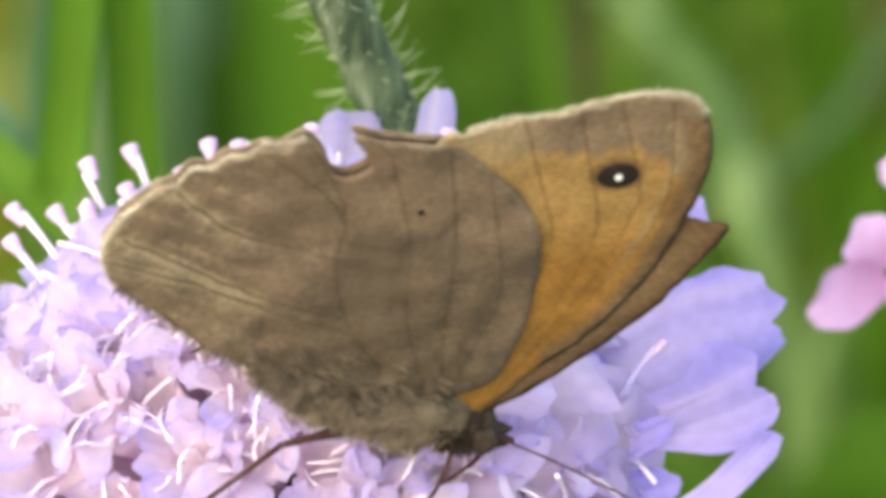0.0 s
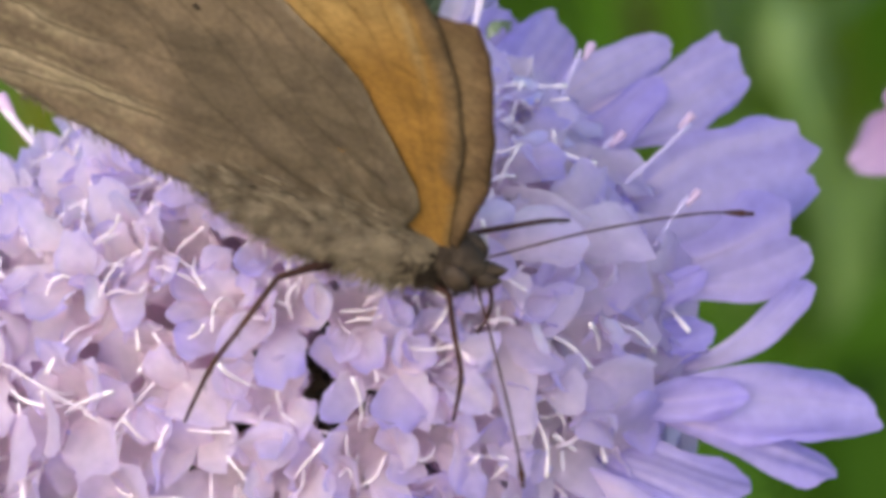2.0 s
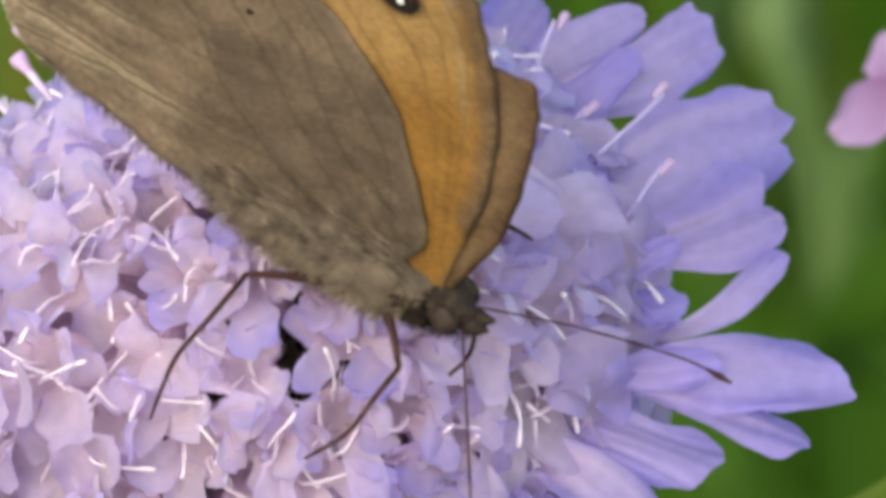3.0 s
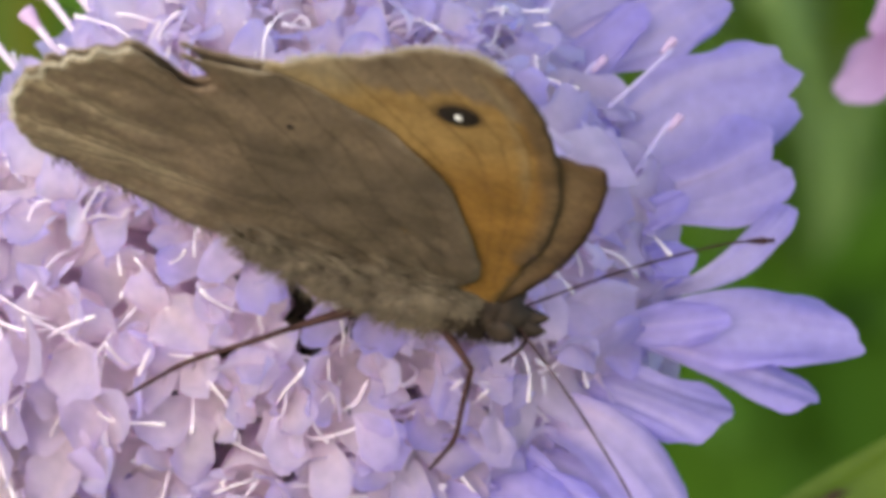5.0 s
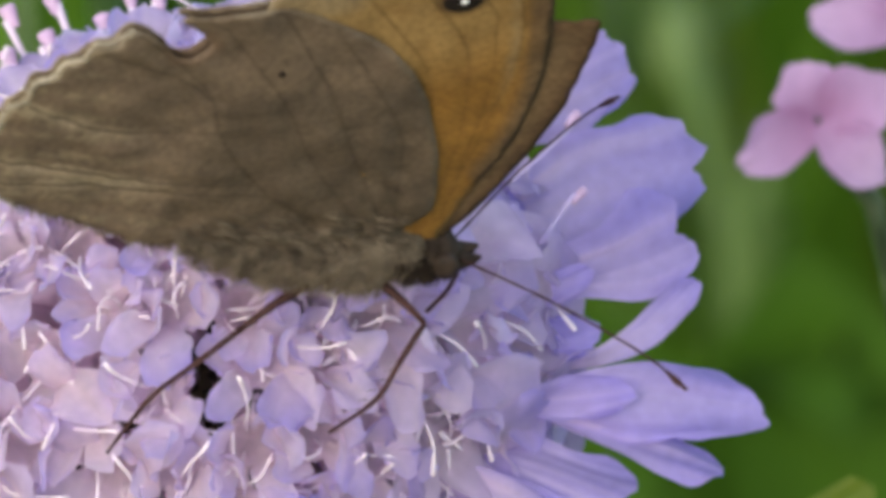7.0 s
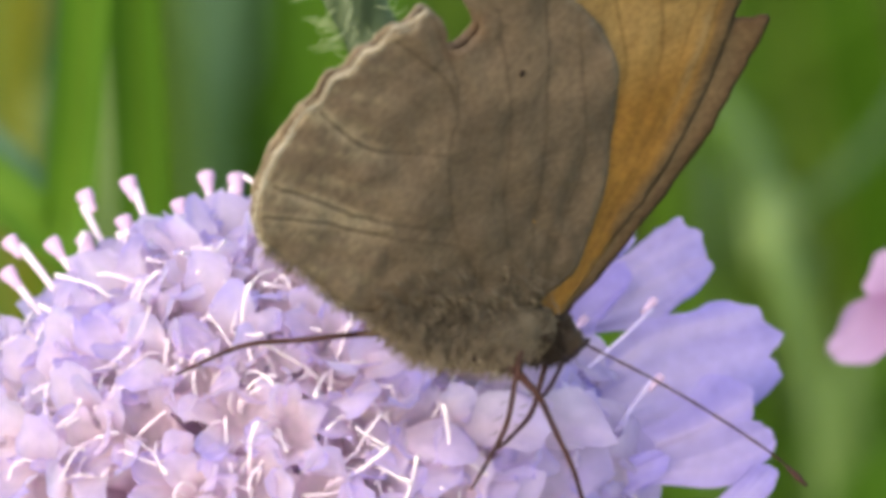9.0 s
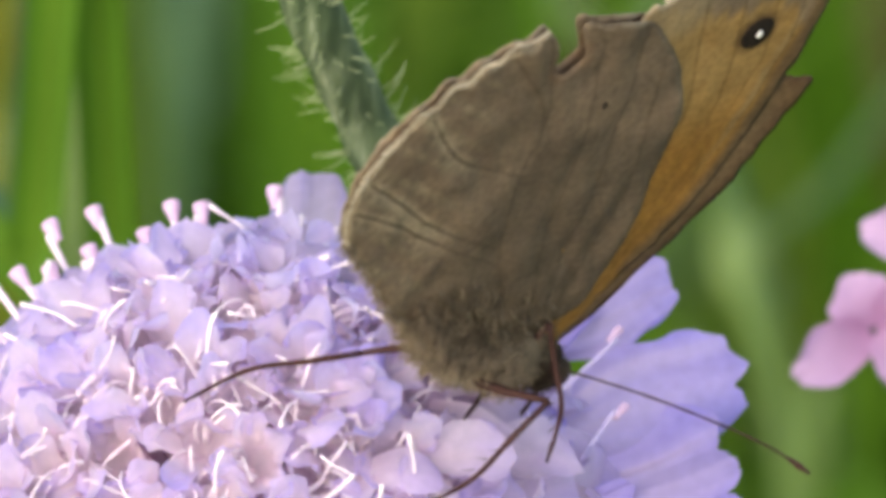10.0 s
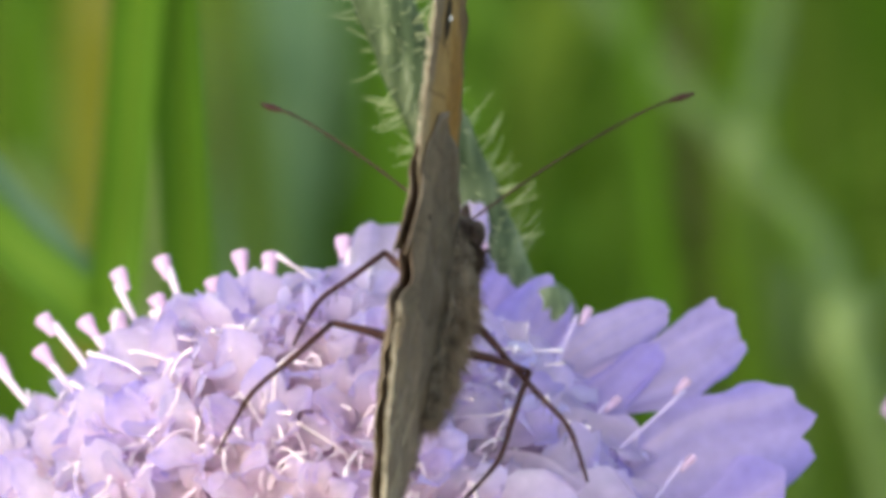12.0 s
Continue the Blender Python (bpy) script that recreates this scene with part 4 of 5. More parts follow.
def paint_hind(x, z, edge, vein):
    """A darker inner field with a wavy border, a paler band beyond it, a pale worn fringe."""
    k = float(np.interp(x, DARK_FIELD[2:, 0], DARK_FIELD[2:, 1])) if x > -8.3 else 12.8 + (x + 8.3) * 1.1
    k += 0.25 * math.sin(x * 3.0)
    soft = 2.6 * smoothstep(-5.5, -9.5, x)
    c = lerp(DARK, BROWN, smoothstep(k - 0.25 - soft, k + 0.3 + soft, z))
    c = lerp(c, PALE, 0.5 * smoothstep(k, k + 0.8 + soft, z) * (1 - smoothstep(k + 3.0, k + 8.5, z)))
    c = lerp(c, PALE, 0.45 * smoothstep(-9.0, -14.0, x))
    c = lerp(c, (0.44, 0.35, 0.24), 0.7 * smoothstep(0.08, 0.22, vein) * (1 - smoothstep(0.26, 0.55, vein)) * smoothstep(-11.0, -15.0, x))
    if 20.6 + 0.2 * math.sin(7 * x) < z < 23.8 and -9.4 < x < -6.2:
        c = lerp(c, (0.17, 0.085, 0.05), 0.4 * (1 - smoothstep(0.2, 0.9, edge)))
    c = lerp(c, (0.42, 0.36, 0.26), (0.55 if z > 12 and (x < -10.2 or -5.0 < x < -3.0) else 0.15) * (1 - smoothstep(0.04, 0.3, edge)))
    c = lerp(c, (0.34, 0.275, 0.18), 0.75 * max(0.0, math.sin(2.9 * z + 2.0 * x + 1.2 * noise.noise((x * 0.3, z * 0.3, 1.0)))) ** 8 * smoothstep(-11.5, -15.0, x))
    c = lerp(c, (0.09, 0.07, 0.05), 0.22 * smoothstep(0.62, 0.75, noise.noise((x * 1.7, z * 1.7, 3.0)) * 0.5 + 0.5))
    # dark mottled hairs round the root, with the shade beside the body painted in
    c = lerp(c, (0.08, 0.062, 0.042), 0.75 * (1 - smoothstep(3.0, 9.0, math.hypot(x + 3.5, z * 0.9))) * smoothstep(0.4, 0.7, noise.noise((x * 1.3, z * 0.6, 9.0)) * 0.5 + 0.5))
    return lerp(c, (0.06, 0.045, 0.03), 0.42 * (1 - smoothstep(0.03, 0.16, vein)))


def paint_fore(x, z, edge, vein):
    c = lerp(ORANGE, ORANGE_PALE, smoothstep(11.0, 18.0, z) * (1 - 0.8 * smoothstep(7.0, 11.0, x)))
    band = float(np.interp(x, (-4, -1.5, 1.3, 4.8, 6.9, 9.1, 12), (25.2, 24.0, 22.6, 21.6, 22.2, 20.5, 15.0))) + 0.35 * math.sin(4.5 * x)
    c = lerp(c, (0.225, 0.163, 0.112), smoothstep(band - 0.3, band + 0.8, z))
    c = lerp(c, (0.34, 0.26, 0.16), 0.7 * smoothstep(21.0, 22.5, z) * (1 - smoothstep(0.5, 3.0, x)))
    front = edge if x > 3.2 and z < 24.5 and x > (z - 3) * 0.42 else 9.0
    c = lerp(c, (0.20, 0.125, 0.065), 1 - smoothstep(0.5 + 0.5 * smoothstep(8.0, 16.0, z), 1.6, front))
    c = lerp(c, (0.40, 0.30, 0.17), 0.5 * smoothstep(1.5, 1.9, front) * (1 - smoothstep(1.9, 2.5, front)) * smoothstep(8.0, 14.0, z))
    c = lerp(c, (0.10, 0.06, 0.03), 0.8 * (1 - smoothstep(1.15, 1.75, math.hypot(x - 6.4, z - 19.9))))
    c = lerp(c, (0.42, 0.36, 0.26), (0.75 if z > 20 else 0.2) * (1 - smoothstep(0.05, 0.4, edge)))
    c = lerp(c, (0.24, 0.12, 0.035), 0.3 * smoothstep(0.55, 0.75, noise.noise((x * 0.8, z * 0.5, 8.0)) * 0.5 + 0.5) * (1 - smoothstep(band - 1.5, band, z)))
    if x > 3.0 and z < 25.0 and front < 9.0:
        c = lerp(c, (0.055, 0.038, 0.025), 0.8 * (1 - smoothstep(0.08, 0.3, edge)))
    return lerp(c, (0.09, 0.05, 0.02), (0.45 if z > 14 else 0.22) * (1 - smoothstep(0.03, 0.16, vein)))


def paint_far(x, z, edge, vein):
    c = lerp((0.15, 0.09, 0.05), (0.25, 0.165, 0.09), 0.5 * smoothstep(0.4, 1.6, edge) + 0.3 * math.sin(5 * x + 2 * z) ** 2)
    return lerp(c, (0.06, 0.035, 0.02), 0.85 * (1 - smoothstep(0.1, 0.45, edge)))


def wing_mesh(name, outline, veins, painter, seed, flat, wrinkle=1.0, step=0.42):
    rng = random.Random(seed)
    poly = closed_curve(outline, 5, 0.045, rng)
    lines = [np.array([tuple(q) for q in spline([(*p, 0) for p in v], 10)])[:, :2] for v in veins]
    ring = np.array([tuple(p) for p in poly] + [tuple(poly[0])])
    pts = [Vector(p) for p in poly]
    xs, zs = [p[0] for p in poly], [p[1] for p in poly]
    x = min(xs)
    while x < max(xs):
        z = min(zs)
        while z < max(zs):
            p = (x + rng.uniform(-.12, .12), z + rng.uniform(-.12, .12))
            if inside(p, poly) and near_lines(np.array(p), [ring]) > 0.25:
                pts.append(Vector(p))
            z += step
        x += step
    for ln in lines:
        for a, b in zip(ln[:-1], ln[1:]):
            d = (b - a) / max(1e-6, float(np.hypot(*(b - a))))
            for q in np.arange(0, 1, 0.22 / max(0.22, float(np.hypot(*(b - a))))):
                for o in (0.0, -0.2, 0.2):
                    p = a + (b - a) * q + np.array((-d[1], d[0])) * o
                    if inside(p, poly) and near_lines(p, [ring]) > 0.12:
                        pts.append(Vector(p))
    k = len(poly)
    V, _, F, *_ = geometry.delaunay_2d_cdt(pts, [(i, (i + 1) % k) for i in range(k)], [], 1, 0.02)
    verts, paint, n = [], [], len(V)
    info = []
    for p in V:
        e, v = near_lines(np.array(p), [ring]), near_lines(np.array(p), lines)
        relief = 0.10 * (1 - smoothstep(0.0, 1.3, v)) + 0.3 * noise.noise((p[0] * 0.35, p[1] * 0.22, 2.0)) + 0.17 * noise.noise((p[0] * 1.0 + p[1] * 0.4, p[1] * 0.6, 5.0)) + 0.22 * (0.5 - abs(noise.noise((p[1] * 0.8 + p[0] * 0.35, p[0] * 0.25, 7.0)))) * smoothstep(-8.0, -15.0, p[0])
        info.append((e, v, relief * wrinkle * smoothstep(1.4, 3.2, math.hypot(p[0] - flat[0], p[1] - flat[1]))))
    for side in (-1, 1):
        for p, (e, v, relief) in zip(V, info):
            verts.append((p[0] * MM, (relief + side * (0.03 + 0.05 * min(e, 1))) * MM * 1.0, p[1] * MM))
            paint.append((*painter(p[0], p[1], e, v), 1.0))
    faces = [tuple(f) for f in F] + [tuple(i + n for i in reversed(f)) for f in F]
    count = {}
    for f in F:
        for a, b in zip(f, list(f[1:]) + [f[0]]):
            count[(a, b)] = 1
    for a, b in count:
        if (b, a) not in count:
            faces.append((b, a, a + n, b + n))
    return mesh_of(name, verts, faces, M_wing, paint=paint)


def disc(name, r, mat, squash=1.0):
    s = Soup()
    s.grid([[(q * r * MM * squash * math.cos(a), -h * MM, q * r * MM * math.sin(a)) for a in (2 * math.pi * k / 20 for k in range(20))] for q, h in ((1, 0), (0.9, 0.05), (0.5, 0.07), (0.01, 0.08))], [0] * 4, closed=True)
    return s.mesh(name, mat, False)


def butterfly():
    rng = random.Random(3)
    root = tagged(new("butterfly"), "meadow brown butterfly with closed ragged wings and an orange eyespot patch", "butterfly")
    root.empty_display_size = 0.01
    hind, fore = wing_mesh("hindwing", HIND, VEINS_H, paint_hind, 5, (-4.05, 18.25)), wing_mesh("forewing", FORE, VEINS_F, paint_fore, 6, (6.4, 19.9), 0.55)
    far = wing_mesh("forewing", FORE_FAR, VEINS_F, paint_far, 7, (6.4, 19.9))
    h = child("hindwing", hind, root, pose(0, -0.19 * MM, 0), "ragged grey-brown hindwing with a torn notch")
    f = child("forewing", fore, root, pose(0, 0.03 * MM, 0), "orange forewing with a black eyespot")
    e = child("eyespot", disc("eyespot", 1.1, M_black, 1.02), f, pose(6.4 * MM, -0.14 * MM, 19.9 * MM), "black eyespot with a white pupil")
    child("pupil", disc("pupil", 0.25, M_white, 0.8), e, pose(0.05 * MM, -0.1 * MM, 0))
    child("dot", disc("dot", 0.24, M_black, 0.8), h, pose(-4.05 * MM, -0.16 * MM, 18.25 * MM))
    child("forewing", far, root, pose(0, 0.22 * MM, 0), "torn brown forewing of the far side")
    child("hindwing", hind, root, pose(-0.12 * MM, 0.42 * MM, 0.14 * MM))

    def blob(name, pts, radii, mat, parent, y=0.3):
        s = Soup()
        line = spline([(p[0] * MM, y * MM, p[1] * MM) for p in pts], 12)
        rr = np.interp(np.linspace(0, 1, 13), np.linspace(0, 1, len(radii)), radii)
        s.tube(line, [r * MM * (1 + 0.06 * math.sin(2.1 * i)) for i, r in enumerate(rr)], 14)
        return child(name, s.mesh(name, mat, False), parent)

    blob("abdomen", [(-15.5, 9.5), (-12.5, 6.2), (-9.5, 3.2), (-6.5, 0.6)], [0.2, 0.9, 1.3, 1.6, 1.7], M_body, root, 1.2)
    blob("thorax", [(-8.6, 1.4), (-6.2, 0.4), (-3.8, -0.8), (-1.6, -1.8), (-0.4, -2.3)], [0.6, 1.6, 2.0, 1.7, 0.9], M_body, root)
    head = blob("head", [(-0.6, -2.4), (0.1, -2.8), (1.0, -3.4), (1.7, -3.8)], [0.9, 1.25, 1.15, 0.4], M_head, root)
    neck = Vector((-0.6, 0.3, -2.4)) * MM
    head.matrix_basis = pose(-0.9 * MM, 0, 0.4 * MM) @ Matrix.Translation(neck) @ Matrix.Scale(1.14, 4) @ Matrix.Translation(-neck)
    for side in (-1, 1):
        s = Soup()
        s.grid([[(0.72 * MM * math.sin(a) * math.cos(b), 0.5 * MM * math.cos(a), 0.9 * MM * math.sin(a) * math.sin(b)) for b in (2 * math.pi * q / 12 for q in range(12))] for a in (math.pi * (i + 0.02) / 8.04 for i in range(9))], [0] * 9, closed=True)
        child("eye", s.mesh("eye", M_eye, False), head, pose(0.9 * MM, (0.3 + side * 1.05) * MM, -3.1 * MM))
        s = Soup()
        s.tube(spline([(1.3, 0.3 + side * 0.3, -3.9), (2.0, 0.3 + side * 0.32, -4.2), (2.6, 0.3 + side * 0.35, -4.2)], 5), [0.42, 0.45, 0.38, 0.3, 0.2, 0.06], 6)
        s.v = [v * MM for v in s.v]
        child("palp", s.mesh("palp", M_head, False), head)
    s = Soup()
    s.tube([p * MM for p in spline([(1.4, 0.3, -4.0), (1.3, 0.2, -5.0), (0.5, 0.0, -6.2), (-0.8, -0.2, -7.2)], 8)], 0.11 * MM, 6)
    child("proboscis", s.mesh("proboscis", M_leg, False), head)
    s = Soup()
    for _ in range(1100):
        x = rng.uniform(-1.2, 1.7)
        mid = float(np.interp(x, (-1.2, 0.1, 1.0, 1.7), (-2.1, -2.8, -3.4, -3.8)))
        r = float(np.interp(x, (-1.2, 0.0, 1.0, 1.7), (1.6, 1.4, 1.2, 0.4)))
        a = rng.uniform(0, 6.283)
        n = Vector((0, math.cos(a), math.sin(a)))
        if x > 0.3 and abs(n.y) > 0.75:
            continue
        p = Vector((x, 0.3, mid)) + n * r * 0.92
        d = (n * 0.8 + Vector((rng.uniform(-.7, .5), rng.uniform(-.4, .4), rng.uniform(-.4, .4)))).normalized()
        s.tube([p * MM, (p + d * rng.uniform(0.3, 0.75)) * MM], [0.05 * MM, 0.012 * MM], 3)
    tagged(child("head_fur", s.mesh("head_fur", M_head, False), head), kind="stuff")
    # fur over thorax, abdomen and wing roots, and the wings' fringe
    s, s2 = Soup(), Soup()
    for _ in range(7000):
        q = rng.random()
        x = rng.uniform(-12.0, -1.4)
        mid = float(np.interp(x, (-12.5, -8.6, -6, -3.8, -1.6), (6.2, 1.4, 0.4, -0.8, -1.8)))
        r = float(np.interp(x, (-13, -10, -7, -4, -1.4), (0.6, 1.2, 1.6, 1.95, 1.6)))
        a = rng.uniform(0, 6.283)
        n = Vector((0, math.cos(a), math.sin(a)))
        p = Vector((x, 0.5, mid)) + n * r * 0.92
        d = (n * 0.55 + Vector((-0.8, 0, 0.22)) + Vector((rng.uniform(-.3, .3), rng.uniform(-.3, .3), rng.uniform(-.3, .3)))).normalized()
        ln = rng.uniform(0.6, 1.7) * (1.0 if x < -2.5 else 0.65)
        s.tube([p * MM, (p + d * ln * 0.6) * MM, (p + d * ln + Vector((0, 0, -0.12 * ln))) * MM], [0.032 * MM, 0.03 * MM, 0.01 * MM], 3)
    for _ in range(1300):
        x, z = rng.uniform(-12.0, -0.2), rng.uniform(-1.5, 6.5)
        top = float(np.interp(x, (-12, -8, -4, 0), (8.0, 5.0, 3.4, 0.6)))
        if z > top - 1.2 + 1.6 * rng.random() * rng.random() * 2 or z < top - 5.5:
            continue
        d = Vector((-0.45 + rng.uniform(-.5, .3), -0.16, 0.8)).normalized()
        p, ln = Vector((x, -0.34 - 0.5 * rng.random() * smoothstep(top, top - 3.0, z), z)), rng.uniform(0.8, 2.2)
        s.tube([p * MM, (p + d * ln * 0.5 + Vector((0, -0.1, 0))) * MM, (p + d * ln) * MM], [0.026 * MM, 0.024 * MM, 0.008 * MM], 3)
    # short pale hairs along the outer margins
    for outline, y in ((HIND[15:30], -0.15), (FORE[8:15], 0.06)):
        pts = [Vector((*q, 0)) for q in outline]
        line = spline(pts, 14 * len(pts))
        mid = Vector((-4.0, 12.0, 0))
        for q in line:
            for _ in range(3):
                d = ((q - mid).normalized() + Vector((rng.uniform(-.5, .5), rng.uniform(-.5, .5), 0))).normalized()
                a = Vector((q.x, y + rng.uniform(-.05, .2), q.y)) - Vector((d.x, 0, d.y)) * 0.1
                s2.tube([a * MM, (a + Vector((d.x, rng.uniform(-.2, .2), d.y)) * rng.uniform(0.15, 0.5)) * MM], [0.045 * MM, 0.015 * MM], 3)
    # soft pale hair along the inner margin and under the thorax
    line = spline([Vector((*q, 0)) for q in HIND[29:36]], 150)
    for q in line:
        for _ in range(5):
            d = Vector((rng.uniform(-0.5, 0.2), rng.uniform(-0.4, 0.4), -0.9 + rng.uniform(-0.2, 0.3))).normalized()
            a = Vector((q.x + rng.uniform(-.15, .15), rng.uniform(-.3, .5), q.y + 0.1))
            s.tube([a * MM, (a + d * rng.uniform(0.3, 0.95)) * MM], [0.045 * MM, 0.012 * MM], 3)
    for _ in range(420):
        x = rng.uniform(-9.0, -3.2)
        z = float(np.interp(x, (-8.6, -6, -3.8, -2.5), (1.4, 0.4, -0.8, -1.3)))
        a = rng.uniform(-2.5, -0.64)
        n = Vector((0, math.cos(a), math.sin(a)))
        p = Vector((x, 0.4, z)) + n * float(np.interp(x, (-9, -7, -4, -2.5), (1.2, 1.6, 1.95, 1.75)))
        d = (n + Vector((rng.uniform(-.9, .2), rng.uniform(-.3, .3), rng.uniform(-.3, .3)))).normalized()
        s2.tube([p * MM, (p + d * rng.uniform(0.4, 1.1)) * MM], [0.04 * MM, 0.01 * MM], 3)
    tagged(child("fringe", s2.mesh("fringe", M_fringe, False), root, label="pale worn wing fringe"), kind="stuff")
    tagged(child("fur", s.mesh("fur", M_fur, False), root), kind="stuff")
    return root


from mathutils import geometry
insect = butterfly()

FEELER = 15.0


def leg(name, root, hip, thigh, shin):
    """A thigh hinged on the body and a long thin shin, bent at the foot, hinged on its knee, each lying along its own x."""
    s = Soup()
    s.tube(spline([(0, 0, 0), (thigh * 0.5 * MM, 0, 0.15 * MM), (thigh * MM, 0, 0)], 6), [0.2 * MM, 0.28 * MM, 0.28 * MM, 0.25 * MM, 0.22 * MM, 0.2 * MM, 0.17 * MM], 8)
    upper = child(name, s.mesh(name, M_leg, False), root, Matrix.Translation(Vector(hip) * MM))
    s = Soup()
    s.tube(spline([(0, 0, 0), (shin * 0.3 * MM, 0, 0.35 * MM), (shin * 0.58 * MM, 0, 0.75 * MM), (shin * 0.8 * MM, 0, 0.45 * MM), (shin * MM, 0, 0)], 16), [0.17 * MM] * 5 + [0.15 * MM] * 6 + [0.12 * MM] * 4 + [0.09 * MM] * 2, 7)
    for k in range(8):
        x = (0.2 + 0.09 * k) * shin * MM
        s.tube([(x, 0, 0.4 * MM), (x + 0.5 * MM, 0.2 * MM * (-1) ** k, 0.0)], [0.04 * MM, 0.01 * MM], 3)
    lower = child("shin", s.mesh("shin", M_leg, False), upper, Matrix.Translation((thigh * MM, 0, 0)))
    return upper, lower, Vector(hip), thigh * MM, shin * MM


def feeler(root, at):
    s = Soup()
    line = spline([(0, 0, 0), (FEELER * 0.4 * MM, 0, 0.5 * MM), (FEELER * 0.8 * MM, 0, 0.5 * MM), (FEELER * MM, 0, 0)], 24)
    s.tube(line, [(0.068 - 0.012 * math.sin(i * 2.4) + (0.0 if i < 19 else 0.05 * (i - 19) if i < 23 else 0.05)) * MM for i in range(25)], 7)
    return child("antenna", s.mesh("antenna", M_leg, False), root, Matrix.Translation(Vector(at) * MM)), Vector(at)


LEGS = {"near_hind": leg("hind_leg", insect, (-6.8, -0.9, -0.8), 4.4, 10.0), "near_mid": leg("middle_leg", insect, (-4.0, -0.3, -2.2), 4.2, 7.8),
        "far_hind": leg("hind_leg", insect, (-6.8, 1.6, -0.8), 4.4, 10.0), "far_mid": leg("middle_leg", insect, (-4.0, 0.9, -2.2), 4.2, 7.8)}
FEELERS = {"near": feeler(insect, (0.8, -0.2, -3.2)), "far": feeler(insect, (0.8, 0.8, -3.2))}


# ---- what moves ----
# the butterfly's way over the flower: seconds, place in millimetres across, up and out, and its turn
BODY = [
    (0, 9.62, 6.91, 3.76, 55.4, -4.3, 6.2),
    (0.2, 9.29, 6.82, 3.87, 53.1, -4.6, 6.6),
    (0.3, 9.56, 6.93, 3.89, 53.1, -5.5, 4.5),
    (0.5, 7.96, 8.57, 5.28, 52.1, -10.0, -29.3),
    (0.6, 7.68, 8.22, 5.61, 51.8, -9.6, -33.9),
    (0.8, 9.08, 6.04, 5.54, 52.6, 0.4, -21.8),
    (1, 9.66, 5.43, 4.84, 52.7, 8.2, -8.5),
    (1.2, 10.16, 5.60, 3.87, 61.0, 6.7, 4.9),
    (1.5, 10.14, 5.39, 4.04, 58.2, 6.3, 3.6),
    (1.8, 5.18, 8.23, 6.36, 44.9, -8.9, -39.3),
    (2, 5.37, 7.76, 6.51, 46.9, -4.1, -40.6),
    (2.2, 5.63, 6.17, 6.93, 42.8, 0.9, -39.4),
    (2.5, 5.52, 6.38, 6.99, 39.1, -2.8, -45.7),
    (2.8, 6.31, 4.87, 7.08, 39.9, 1.3, -38.8),
    (3, 6.75, 4.08, 7.07, 41.7, 4.5, -35.5),
    (3.2, 6.38, 2.45, 7.37, 40.4, 12.5, -35.4),
    (4.8, 8.58, 1.19, 6.80, 57.9, 5.0, -29.2),
    (5, 9.02, 0.51, 6.58, 61.1, 2.7, -25.5),
    (5.2, 10.69, -0.82, 5.46, 64.1, 12.6, -11.7),
    (5.5, 11.30, -2.52, 4.46, 73.3, 21.1, 1.7),
    (5.7, 9.74, 1.51, 6.24, 58.9, 7.3, -25.1),
    (6, 9.01, 6.21, 5.55, 55.1, -18.4, -22.4),
    (6.2, 11.05, 5.58, 4.49, 53.3, -9.9, -10.7),
    (6.5, 10.81, 4.73, 4.33, 55.2, -4.5, -0.4),
    (6.8, 9.13, 9.48, 4.24, 58.9, -23.0, -19.1),
    (7, 11.18, 7.90, 3.48, 57.7, -15.8, -4.7),
    (7.2, 12.08, 7.43, 2.53, 55.1, -9.1, 6.9),
    (7.5, 10.46, 11.63, 2.66, 56.8, -26.1, -11.3),
    (7.7, 12.33, 12.77, 1.04, 49.3, -28.7, 5.7),
    (9.3, 15.30, 15.04, -4.57, 38.1, -19.5, 32.9),
    (9.5, 16.01, 14.93, -6.44, 42.5, -18.6, 36.2),
    (9.8, 16.00, 14.43, -5.78, 44.2, -13.5, 38.1),
    (10, 16.18, 14.19, -5.58, 43.2, -14.7, 38.7),
    (10.2, 14.14, 19.52, -7.05, 42.5, -50.8, 26.8),
    (10.5, 12.50, 17.65, -3.99, 24.8, -35.5, 54.3),
    (10.8, 13.17, 18.81, -5.20, 21.2, -26.4, 54.1),
    (11, 12.91, 17.42, -5.87, 16.8, -25.2, 56.6),
    (11.2, 9.65, 22.12, -5.06, 18.5, -68.4, 53.5),
    (11.5, 8.26, 22.43, -5.13, 25.3, -68.3, 58.4),
    (11.8, 8.47, 21.17, -5.52, 19.4, -64.1, 65.5),
    (12, 6.97, 22.34, -4.66, 26.5, -75.9, 59.4),
]


def view_pose(u, v, w, rx=0, ry=0, rz=0):
    m = Matrix((view_right, -view_back, view_up)).transposed().to_4x4()
    m.translation = over(u, v, w)
    return m @ pose(0, 0, 0, rx, ry, rz)


def at_time(rows, t):
    """Straight interpolation in rows of (seconds, numbers...)."""
    a = np.array([r[0] for r in rows])
    return [float(np.interp(t, a, [r[k] for r in rows])) for k in range(1, len(rows[0]))]


def head_surface(u, v):
    r = u * u + v * v
    return max(math.sqrt(max(20.9 ** 2 - r, 0)) - 18.0, ray_plane(u, v) + 2.6)


